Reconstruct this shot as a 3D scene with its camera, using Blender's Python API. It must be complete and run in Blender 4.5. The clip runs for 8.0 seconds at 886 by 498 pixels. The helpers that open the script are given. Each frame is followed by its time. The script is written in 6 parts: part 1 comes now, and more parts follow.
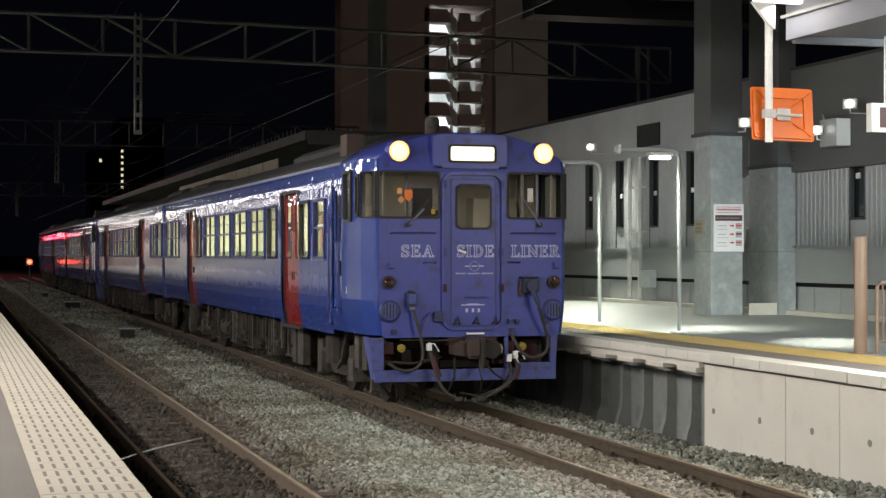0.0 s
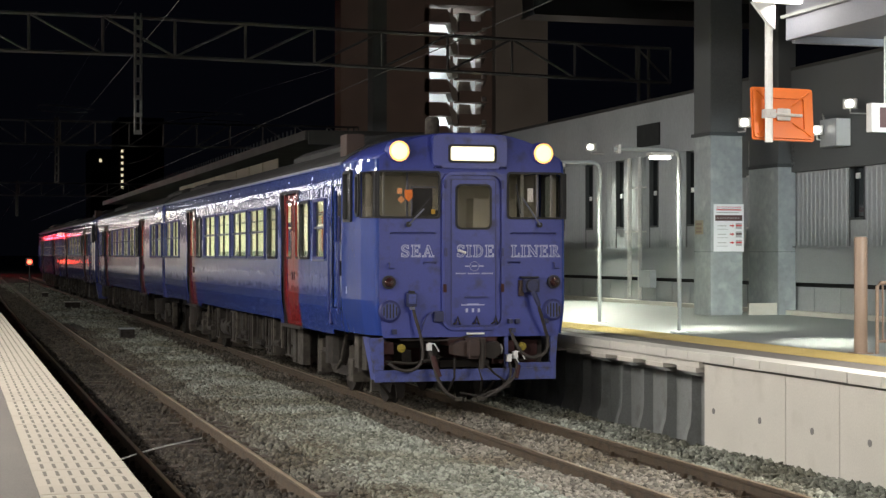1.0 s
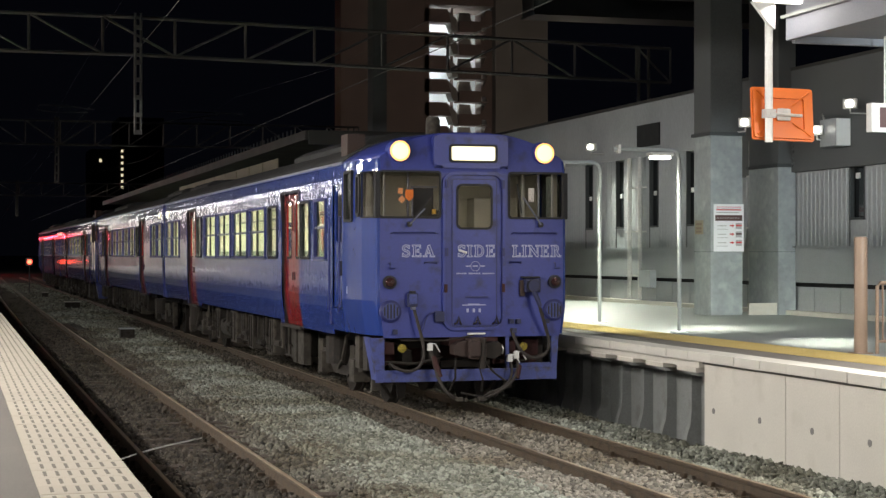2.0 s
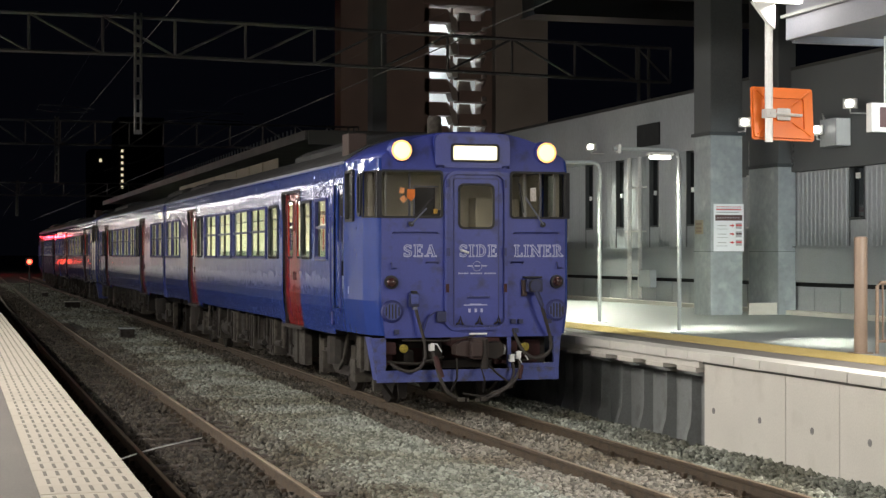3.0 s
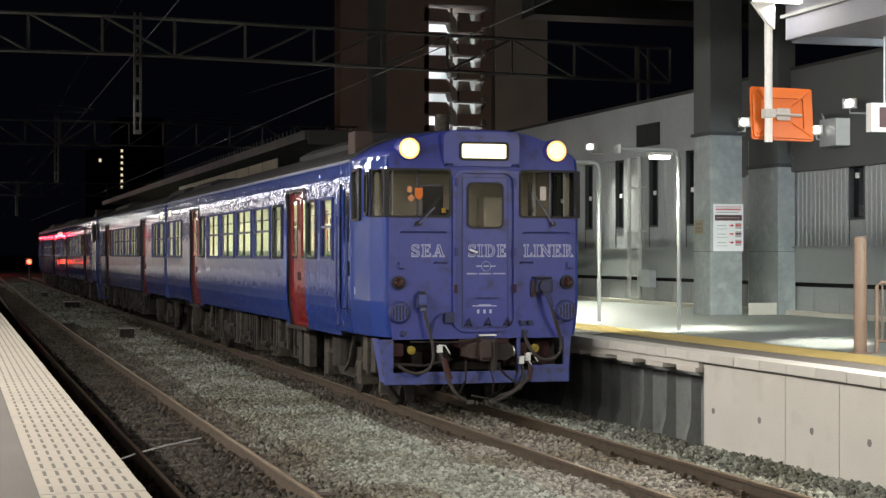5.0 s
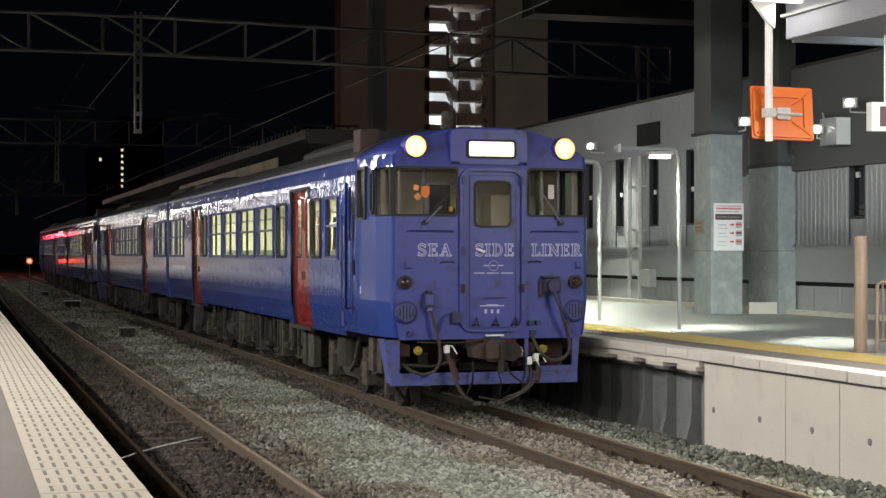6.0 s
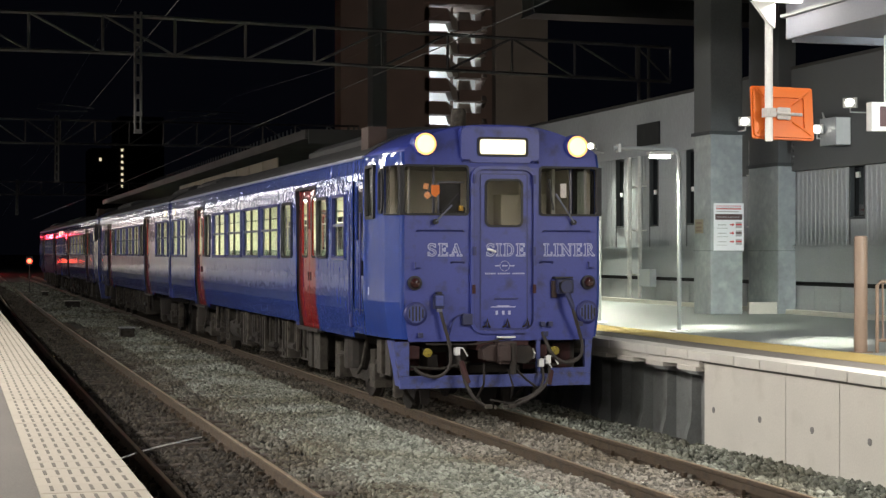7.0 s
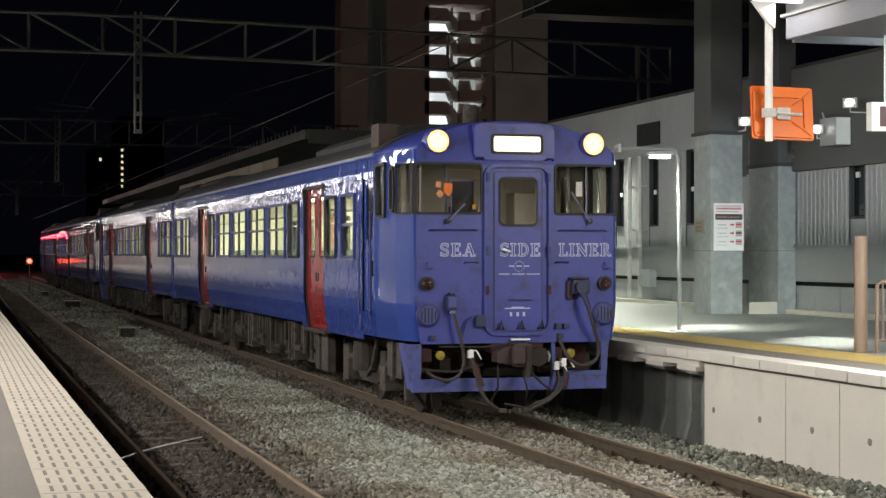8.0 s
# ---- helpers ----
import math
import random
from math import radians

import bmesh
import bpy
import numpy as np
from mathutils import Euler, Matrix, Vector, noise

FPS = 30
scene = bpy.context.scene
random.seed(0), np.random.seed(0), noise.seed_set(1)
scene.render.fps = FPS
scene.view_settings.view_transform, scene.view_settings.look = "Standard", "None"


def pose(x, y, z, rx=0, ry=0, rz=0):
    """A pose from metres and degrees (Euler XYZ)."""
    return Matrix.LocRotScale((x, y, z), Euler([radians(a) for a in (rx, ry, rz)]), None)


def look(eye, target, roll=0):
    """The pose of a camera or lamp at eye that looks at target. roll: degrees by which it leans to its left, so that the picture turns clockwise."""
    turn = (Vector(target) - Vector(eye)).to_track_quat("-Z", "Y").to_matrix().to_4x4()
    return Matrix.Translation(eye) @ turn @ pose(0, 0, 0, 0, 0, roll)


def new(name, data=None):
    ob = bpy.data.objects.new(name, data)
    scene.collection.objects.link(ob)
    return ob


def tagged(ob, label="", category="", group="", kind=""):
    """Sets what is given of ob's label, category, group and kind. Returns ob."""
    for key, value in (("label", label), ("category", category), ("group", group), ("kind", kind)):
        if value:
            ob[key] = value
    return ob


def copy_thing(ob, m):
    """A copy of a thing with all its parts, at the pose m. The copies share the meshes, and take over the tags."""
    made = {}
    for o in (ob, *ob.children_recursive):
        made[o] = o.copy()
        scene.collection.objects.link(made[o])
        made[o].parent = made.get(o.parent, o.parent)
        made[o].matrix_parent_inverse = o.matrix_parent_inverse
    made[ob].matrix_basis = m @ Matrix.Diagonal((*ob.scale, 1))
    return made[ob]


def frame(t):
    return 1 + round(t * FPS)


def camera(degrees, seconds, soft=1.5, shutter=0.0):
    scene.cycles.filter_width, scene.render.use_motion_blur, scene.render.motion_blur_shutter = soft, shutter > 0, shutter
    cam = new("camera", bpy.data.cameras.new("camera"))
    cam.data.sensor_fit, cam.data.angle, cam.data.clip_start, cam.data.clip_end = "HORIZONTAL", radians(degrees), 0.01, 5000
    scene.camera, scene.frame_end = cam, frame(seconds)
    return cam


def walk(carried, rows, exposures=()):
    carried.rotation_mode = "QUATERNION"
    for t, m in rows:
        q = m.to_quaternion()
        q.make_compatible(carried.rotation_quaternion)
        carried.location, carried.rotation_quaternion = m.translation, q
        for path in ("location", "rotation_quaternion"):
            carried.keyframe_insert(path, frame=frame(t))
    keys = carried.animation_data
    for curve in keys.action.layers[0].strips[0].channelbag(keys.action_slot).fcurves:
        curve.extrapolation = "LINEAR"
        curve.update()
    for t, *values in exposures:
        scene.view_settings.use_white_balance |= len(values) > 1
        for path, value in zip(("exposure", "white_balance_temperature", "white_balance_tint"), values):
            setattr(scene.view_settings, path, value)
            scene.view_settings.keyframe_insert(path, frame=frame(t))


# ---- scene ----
# camera: hand-held on the left platform, nearly still
EYE = (-6.537, 0.0, 2.104)
YAW, PITCH = 16.319, 0.176


def aim(dx=0.0, dy=0.0):
    """Camera pose with a tiny sway, dx and dy in thousandths of a radian to the right and up."""
    return pose(*EYE, 90 + PITCH + math.degrees(dy / 1000), 0, -YAW - math.degrees(dx / 1000))


cam = camera(29.64, 8.0, soft=1.4)
walk(cam, [(0, aim()), (1.0, aim()), (1.7, aim(0, 0)), (2.8, aim(0, -0.1)), (3.2, aim(0, -0.2)), (3.5, aim(0.1, -0.5)),
           (3.8, aim(0.6, -0.8)), (4.0, aim(0.9, -0.8)), (4.2, aim(0.6, -0.3)), (4.5, aim(0.3, 0.9)), (4.7, aim(0.3, 0.5)), (5.8, aim(0, -0.6)),
           (6.0, aim(0, -0.6)), (7.0, aim(0, -0.6)), (8.0, aim(0, -0.6))], exposures=((0, 0.20), (8.0, 0.20)))

# night sky
world = bpy.data.worlds.new("night")
scene.world = world
world.use_nodes = True
world.node_tree.nodes["Background"].inputs[0].default_value = (0.13, 0.15, 0.27, 1)
world.node_tree.nodes["Background"].inputs[1].default_value = 0.007


def lamp(name, kind, m, watts, colour, size=0.1, size_y=None, cone=None, blend=0.5):
    data = bpy.data.lights.new(name, kind)
    data.energy, data.color = watts, colour
    if kind == "AREA":
        data.size = size
        if size_y:
            data.shape, data.size_y = "RECTANGLE", size_y
    else:
        data.shadow_soft_size = size
    if cone:
        data.spot_size, data.spot_blend = radians(cone), blend
    ob = new(name, data)
    ob.matrix_world = m
    return ob


WHITE = (0.985, 0.94, 0.885)
COOL = (0.90, 1.0, 0.95)
POOL = (0.96, 1.0, 0.84)
STEEL_BLUE = (0.86, 0.97, 1.0)
# two tube rows below the roof over the near platform: bare tubes far back, shaded ones nearer the edge
for k in range(13):
    y0, watts = -18 + 20 * k, (220, 500, 200)[k] if k < 3 else 62
    lamp("platform_tubes", "AREA", pose(-12.8, y0 + 8, 4.9, 0, -42, 0), watts, WHITE, 0.10, 18)
    lamp("platform_tubes", "AREA", pose(-12.85, y0 + 8, 4.9, 0, 24, 0), 230 if k < 6 else 330, WHITE, 0.10, 18)
for y0, watts in ((-10, 640), (10, 1400), (30, 380), (50, 135), (70, 150), (90, 170), (110, 190), (130, 200), (150, 200)):
    lamp("platform_tubes", "AREA", pose(-11.2, y0 + 8, 5.7, 0, -46, 0), watts, WHITE, 0.12, 18)
# tubes below the roof of the far platform
lamp("canopy_tube", "AREA", pose(2.3, 17.1, 4.88), 13, WHITE, 0.12, 1.2)
for y0, watts in ((3, 300), (7.5, 300), (12, 500)):
    lamp("canopy_tube", "AREA", pose(3.2, y0, 4.55, 0, 18, 0), watts, WHITE, 0.14, 3.6)
# added fill spot out of view that brightens the east wall and pillars
lamp("wall_fill_spot", "SPOT", look((5.6, 7.0, 4.45), (8.2, 34.0, 1.9)), 5600, STEEL_BLUE, 0.4, cone=44, blend=0.6)
# unseen fill lamp, added to brighten the building behind the station
lamp("facade_fill_light", "POINT", pose(27.0, 88, 6.0), 1300, (1.0, 0.84, 0.72), 0.3)


# ---- materials ----
def mat(name, col, rough=0.6, metal=0.0, var=0.2, scale=4.0, fine=60.0, bump=0.1, dirt=None, dirt_amount=0.5, coat=0.0, glow=0.0, rand=0.0, stretch=(1, 1, 1), spec=0.5, octaves=(5, 3)):
    """Base colour varied by two noises, optional dirt patches, roughness variation and fine relief."""
    m = bpy.data.materials.new(name)
    m.use_nodes = True
    nt = m.node_tree
    N, L = nt.nodes, nt.links
    b = N["Principled BSDF"]
    tc = N.new("ShaderNodeTexCoord")
    mp = N.new("ShaderNodeMapping")
    mp.inputs["Scale"].default_value = stretch
    L.new(tc.outputs["Object"], mp.inputs[0])

    def nz(s, d=5):
        n = N.new("ShaderNodeTexNoise")
        n.inputs["Scale"].default_value, n.inputs["Detail"].default_value = s, d
        L.new(mp.outputs[0], n.inputs["Vector"])
        return n

    big, small = nz(scale, octaves[0]), nz(fine, octaves[1])
    add = N.new("ShaderNodeMath")
    add.operation = "ADD"
    L.new(big.outputs[0], add.inputs[0])
    L.new(small.outputs[0], add.inputs[1])
    top = add
    if rand:
        oi = N.new("ShaderNodeObjectInfo")
        mr = N.new("ShaderNodeMath")
        mr.operation = "MULTIPLY_ADD"
        mr.inputs[1].default_value = rand
        L.new(oi.outputs["Random"], mr.inputs[0])
        L.new(add.outputs[0], mr.inputs[2])
        top = mr
    rmp = N.new("ShaderNodeMapRange")
    rmp.inputs[1].default_value, rmp.inputs[2].default_value = 0.6, 1.4 + rand
    rmp.inputs[3].default_value, rmp.inputs[4].default_value = 1 - var, 1 + var
    L.new(top.outputs[0], rmp.inputs[0])
    mul = N.new("ShaderNodeMix")
    mul.data_type, mul.blend_type = "RGBA", "MULTIPLY"
    mul.inputs[0].default_value = 1
    mul.inputs[6].default_value = (*col, 1)
    L.new(rmp.outputs[0], mul.inputs[7])
    out = mul.outputs[2]
    if dirt:
        dn = nz(scale * 2.3, 8)
        dr = N.new("ShaderNodeMapRange")
        dr.inputs[1].default_value, dr.inputs[2].default_value = 0.75 - dirt_amount * 0.5, 0.95 - dirt_amount * 0.5
        L.new(dn.outputs[0], dr.inputs[0])
        mx = N.new("ShaderNodeMix")
        mx.data_type = "RGBA"
        L.new(dr.outputs[0], mx.inputs[0])
        L.new(out, mx.inputs[6])
        mx.inputs[7].default_value = (*dirt, 1)
        out = mx.outputs[2]
    L.new(out, b.inputs["Base Color"])
    rr = N.new("ShaderNodeMapRange")
    rr.inputs[3].default_value, rr.inputs[4].default_value = max(0.02, rough * 0.8), min(1, rough * 1.25)
    L.new(big.outputs[0], rr.inputs[0])
    L.new(rr.outputs[0], b.inputs["Roughness"])
    b.inputs["Metallic"].default_value = metal
    b.inputs["Coat Weight"].default_value = coat
    b.inputs["Coat Roughness"].default_value = 0.03
    b.inputs["Specular IOR Level"].default_value = spec
    if bump:
        bp = N.new("ShaderNodeBump")
        bp.inputs["Strength"].default_value, bp.inputs["Distance"].default_value = bump, 0.02
        L.new(add.outputs[0], bp.inputs["Height"])
        L.new(bp.outputs[0], b.inputs["Normal"])
        L.new(bp.outputs[0], b.inputs["Coat Normal"])
    if glow:
        b.inputs["Emission Color"].default_value = (*col, 1)
        b.inputs["Emission Strength"].default_value = glow
    return m


def glass(name, tint=(0.85, 0.9, 0.88), gloss=0.7, rough=0.03):
    """Thin pane: mostly clear, with a mirror gloss that grows at grazing angles."""
    m = bpy.data.materials.new(name)
    m.use_nodes = True
    nt = m.node_tree
    nt.nodes.remove(nt.nodes["Principled BSDF"])
    tr, gl, mx, lw = (nt.nodes.new(k) for k in ("ShaderNodeBsdfTransparent", "ShaderNodeBsdfGlossy", "ShaderNodeMixShader", "ShaderNodeLayerWeight"))
    tr.inputs[0].default_value = (*tint, 1)
    gl.inputs["Roughness"].default_value = rough
    pw, sc = nt.nodes.new("ShaderNodeMath"), nt.nodes.new("ShaderNodeMath")
    pw.operation, sc.operation = "POWER", "MULTIPLY_ADD"
    pw.inputs[1].default_value = 5.0
    sc.inputs[1].default_value, sc.inputs[2].default_value = gloss, 0.03
    nt.links.new(lw.outputs["Facing"], pw.inputs[0])
    nt.links.new(pw.outputs[0], sc.inputs[0])
    nt.links.new(sc.outputs[0], mx.inputs[0])
    nt.links.new(tr.outputs[0], mx.inputs[1])
    nt.links.new(gl.outputs[0], mx.inputs[2])
    nt.links.new(mx.outputs[0], nt.nodes["Material Output"].inputs[0])
    return m


def glow(name, col, strength):
    m = bpy.data.materials.new(name)
    m.use_nodes = True
    b = m.node_tree.nodes["Principled BSDF"]
    b.inputs["Base Color"].default_value = (*col, 1)
    b.inputs["Emission Color"].default_value = (*col, 1)
    b.inputs["Emission Strength"].default_value = strength
    return m


M = dict(
    blue=mat("blue_paint", (0.017, 0.040, 0.205), 0.6, 0, 0.10, 1.6, 5.6, 0.19, coat=1.0, stretch=(1, 1.6, 0.8), spec=0.08, octaves=(1.0, 1.2)),
    blue_front=mat("blue_front_paint", (0.034, 0.047, 0.245), 0.42, 0, 0.12, 2.2, 40, 0.03, dirt=(0.021, 0.024, 0.10), dirt_amount=0.42),
    blue_dark=mat("blue_grimy", (0.05, 0.066, 0.23), 0.55, 0, 0.25, 4, 60, 0.08, dirt=(0.045, 0.04, 0.05), dirt_amount=0.5),
    gasket=mat("black_rubber", (0.010, 0.010, 0.012), 0.6, bump=0.02),
    seam=mat("dark_blue_seal", (0.02, 0.025, 0.12), 0.5, bump=0.02),
    roof=mat("roof_grey", (0.016, 0.016, 0.017), 0.75, 0, 0.3, 2, 40, 0.2),
    red=mat("red_door_paint", (0.21, 0.012, 0.013), 0.5, 0, 0.12, 2, 8, 0.08, coat=1.0, spec=0.1, octaves=(1, 0)),
    under=mat("underframe_grime", (0.020, 0.016, 0.013), 0.85, 0, 0.55, 6, 70, 0.35, dirt=(0.028, 0.02, 0.015), dirt_amount=0.5, rand=0.8),
    under2=mat("dusty_grey_box", (0.050, 0.043, 0.034), 0.8, 0, 0.75, 4, 60, 0.3, dirt=(0.022, 0.017, 0.013), dirt_amount=0.6, rand=1.2),
    cast=mat("brown_cast_iron", (0.045, 0.028, 0.024), 0.75, 0, 0.35, 8, 70, 0.3),
    socket=mat("dark_socket_paint", (0.022, 0.026, 0.075), 0.6, 0, 0.3, 10, 60, 0.15),
    rust=mat("rust_red", (0.04, 0.012, 0.011), 0.8, 0, 0.4, 8, 80, 0.3),
    hose=mat("dusty_hose", (0.036, 0.03, 0.026), 0.75, 0, 0.4, 12, 90, 0.3),
    post=mat("pale_grey_post_paint", (0.27, 0.28, 0.275), 0.5, 0, 0.1, 6, 60, 0.03),
    white=mat("white_paint", (0.75, 0.75, 0.73), 0.45, 0, 0.08, 6, 60, 0.03),
    letter=mat("pale_lettering", (0.40, 0.42, 0.62), 0.5, 0, 0.1, 6, 60, 0.02),
    yellow=mat("yellow_disc", (0.26, 0.20, 0.02), 0.7, 0, 0.35, 20, 80, 0.2, dirt=(0.05, 0.035, 0.02), dirt_amount=0.45),
    frame=mat("window_frame_metal", (0.13, 0.14, 0.19), 0.5, 0.3, 0.2, 8, 60, 0.04),
    # pale colour that imitates the highlight line along the gutter
    gutter=mat("highlit_gutter_paint", (0.34, 0.36, 0.46), 0.35, 0.2, 0.35, 3, 30, 0.15),
    steel=mat("bare_steel", (0.45, 0.44, 0.42), 0.35, 0.9, 0.2, 10, 80, 0.05),
    pane=glass("side_glass", (0.90, 0.94, 0.88), 0.35, 0.12),
    pane_front=glass("cab_glass", (0.86, 0.84, 0.80), 0.7),
    pane_dark=mat("dark_glass", (0.01, 0.012, 0.014), 0.06, 0, 0.1, 4, 40, 0.0),
    cream=mat("cream_interior", (0.62, 0.60, 0.46), 0.6, 0, 0.1, 3, 40, 0.03),
    seat=mat("seat_moquette", (0.10, 0.13, 0.10), 0.9, 0, 0.3, 20, 90, 0.2),
    cabin=mat("cab_grey", (0.27, 0.26, 0.22), 0.7, 0, 0.2, 5, 40, 0.1),
    tube=glow("train_tube", (1.0, 1.0, 0.84), 19),
    cab_tube=glow("cab_lamp", (1.0, 0.93, 0.76), 50),
    headlight=glow("headlight_lens", (1.0, 0.72, 0.30), 1.9),
    halo_glow=glow("headlight_halo", (1.0, 0.50, 0.16), 1.1),
    rollsign=glow("rollsign_lit", (1.0, 0.90, 0.62), 1.0),
    taillens=mat("tail_lens", (0.035, 0.012, 0.012), 0.12, 0, 0.1, 10, 50, 0.0, coat=1),
    glint_yellow=mat("yellow_glint_paint", (0.75, 0.45, 0.06), 0.5, 0, 0.1, 20, 80, 0.02),
    pale_tag=mat("pale_orange_tag", (0.95, 0.42, 0.18), 0.5, 0, 0.1, 20, 80, 0.02),
    orange_tag=mat("orange_tag", (0.95, 0.24, 0.03), 0.5, 0, 0.1, 20, 80, 0.02),
    rail=mat("rail_rusty", (0.066, 0.045, 0.027), 0.65, 0.1, 0.4, 4, 80, 0.25, dirt=(0.035, 0.024, 0.016), dirt_amount=0.5),
    rail_top=mat("rail_polished", (0.31, 0.235, 0.155), 0.42, 0.55, 0.3, 3, 60, 0.08, dirt=(0.11, 0.075, 0.045), dirt_amount=0.35),
    # timber colour also darkened for the platform's shadow on the near track
    wood=mat("sleeper_wood", (0.055, 0.040, 0.030), 0.9, 0, 0.45, 6, 60, 0.5, stretch=(0.4, 3, 3)),
    csleeper=mat("sleeper_concrete", (0.15, 0.125, 0.10), 0.9, 0, 0.3, 5, 60, 0.3),
    ground=mat("ballast_bed", (0.075, 0.07, 0.06), 0.95, 0, 0.5, 3, 45, 0.8),
    concrete=mat("precast_concrete", (0.56, 0.535, 0.48), 0.8, 0, 0.10, 1.2, 50, 0.06, dirt=(0.49, 0.465, 0.41), dirt_amount=0.35),
    coping=mat("coping_concrete", (0.55, 0.53, 0.48), 0.8, 0, 0.12, 3, 60, 0.1, rand=0.5),
    # darker copy of the concrete with shade put into the colour
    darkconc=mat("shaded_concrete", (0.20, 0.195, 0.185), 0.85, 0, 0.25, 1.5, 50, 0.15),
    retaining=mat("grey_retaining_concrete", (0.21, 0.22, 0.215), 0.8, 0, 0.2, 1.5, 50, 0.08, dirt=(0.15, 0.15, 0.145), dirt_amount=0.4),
    asphalt=mat("platform_asphalt", (0.165, 0.15, 0.132), 0.85, 0, 0.25, 0.8, 90, 0.15),
    floor=mat("platform_concrete", (0.265, 0.285, 0.275), 0.55, 0, 0.15, 0.6, 60, 0.06),
    tactile=mat("yellow_tactile", (0.44, 0.345, 0.13), 0.7, 0, 0.15, 5, 60, 0.1, rand=0.4),
    tile=mat("pale_platform_tile", (0.45, 0.405, 0.335), 0.75, 0, 0.10, 3, 60, 0.08, rand=0.5),
    groove=mat("tile_bar_grey", (0.17, 0.155, 0.13), 0.8, 0, 0.2, 8, 60, 0.1),
    panel=mat("galvanised_panel", (0.34, 0.355, 0.37), 0.5, 0.2, 0.2, 0.8, 40, 0.05, stretch=(1, 1, 0.25)),
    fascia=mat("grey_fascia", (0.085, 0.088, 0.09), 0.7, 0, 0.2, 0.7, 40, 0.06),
    lower=mat("grey_dado", (0.36, 0.375, 0.39), 0.6, 0, 0.15, 0.9, 40, 0.05),
    pillar=mat("blue_grey_pillar", (0.29, 0.315, 0.325), 0.5, 0, 0.2, 1.6, 9, 0.05, dirt=(0.40, 0.43, 0.43), dirt_amount=0.42),
    darkmetal=mat("dark_girder", (0.045, 0.05, 0.052), 0.6, 0.1, 0.25, 1.5, 50, 0.06),
    galv=mat("galvanised_steel", (0.52, 0.51, 0.49), 0.6, 0.1, 0.25, 6, 60, 0.06),
    gantry=mat("weathered_gantry_steel", (0.10, 0.096, 0.095), 0.65, 0.1, 0.3, 3, 50, 0.1),
    wire=mat("copper_wire", (0.03, 0.028, 0.026), 0.55, 0.3, 0.1, 8, 60, 0.0),
    orange=mat("orange_plastic", (0.70, 0.15, 0.012), 0.45, 0, 0.06, 3, 60, 0.03),
    brown=mat("brown_post_paint", (0.22, 0.155, 0.11), 0.5, 0, 0.12, 4, 60, 0.04),
    paper=mat("white_notice", (0.82, 0.82, 0.85), 0.6, 0, 0.04, 4, 60, 0.01),
    print_red=mat("red_print", (0.60, 0.06, 0.07), 0.6, bump=0),
    print_dark=mat("dark_print", (0.10, 0.05, 0.05), 0.6, bump=0),
    print_grey=mat("grey_print", (0.45, 0.44, 0.45), 0.6, bump=0),
    tube_white=glow("platform_tube", (1.0, 0.97, 0.88), 3.0),
    lamp_white=glow("lamp_lens", (1.0, 0.97, 0.88), 9),
    stair=mat("stair_white", (0.72, 0.74, 0.74), 0.7, 0, 0.1, 1, 20, 0.03),
    building=mat("brown_tiled_facade", (0.22, 0.165, 0.14), 0.8, 0, 0.25, 0.4, 20, 0.1),
    towers=mat("dark_concrete_column", (0.30, 0.28, 0.25), 0.85, 0, 0.2, 0.5, 20, 0.1),
    canopy=mat("canopy_roof_metal", (0.028, 0.026, 0.024), 0.6, 0.1, 0.2, 0.8, 30, 0.06),
    canopy_white=mat("canopy_white_steel", (0.20, 0.205, 0.235), 0.5, 0.1, 0.1, 1.2, 40, 0.03),
    beige=mat("beige_fascia_board", (0.30, 0.26, 0.19), 0.6, 0, 0.1, 2, 40, 0.04),
    black=mat("night_black", (0.012, 0.012, 0.013), 0.9, bump=0),
    window_lit=glow("far_window_lit", (1.0, 0.85, 0.55), 0.7),
    mast_red=glow("mast_red", (1.0, 0.01, 0.02), 800),
    signal_red=glow("signal_red", (1.0, 0.06, 0.03), 9),
)


# ---- mesh helpers ----
def box(bm, x0, x1, y0, y1, z0, z1, bev=0.0):
    v = [bm.verts.new((x, y, z)) for x in (x0, x1) for y in (y0, y1) for z in (z0, z1)]
    fs = [bm.faces.new([v[i] for i in f]) for f in ((0, 1, 3, 2), (4, 6, 7, 5), (0, 4, 5, 1), (2, 3, 7, 6), (0, 2, 6, 4), (1, 5, 7, 3))]
    if bev:
        es = list({e for f in fs for e in f.edges})
        bmesh.ops.bevel(bm, geom=es, offset=bev, segments=2, affect="EDGES", profile=0.7)


def ring(centre, axis, r, n, up=Vector((0, 0, 1))):
    axis = Vector(axis).normalized()
    if abs(axis.dot(up)) > 0.95:
        up = Vector((0, 1, 0))
    a = axis.cross(up).normalized()
    b = axis.cross(a).normalized()
    return [Vector(centre) + (a * math.cos(2 * math.pi * i / n) + b * math.sin(2 * math.pi * i / n)) * r for i in range(n)]


def sweep(bm, pts, r, n=8, caps=True):
    """A round bar along points; r may be a list."""
    pts = [Vector(q) for q in pts]
    rs = r if isinstance(r, (list, tuple)) else [r] * len(pts)
    rows = []
    for i, q in enumerate(pts):
        d = pts[min(i + 1, len(pts) - 1)] - pts[max(i - 1, 0)]
        rows.append([bm.verts.new(c) for c in ring(q, d, rs[i], n)])
    for a, b in zip(rows, rows[1:]):
        for i in range(n):
            bm.faces.new((a[i], a[(i + 1) % n], b[(i + 1) % n], b[i]))
    if caps:
        bm.faces.new(rows[0][::-1])
        bm.faces.new(rows[-1])


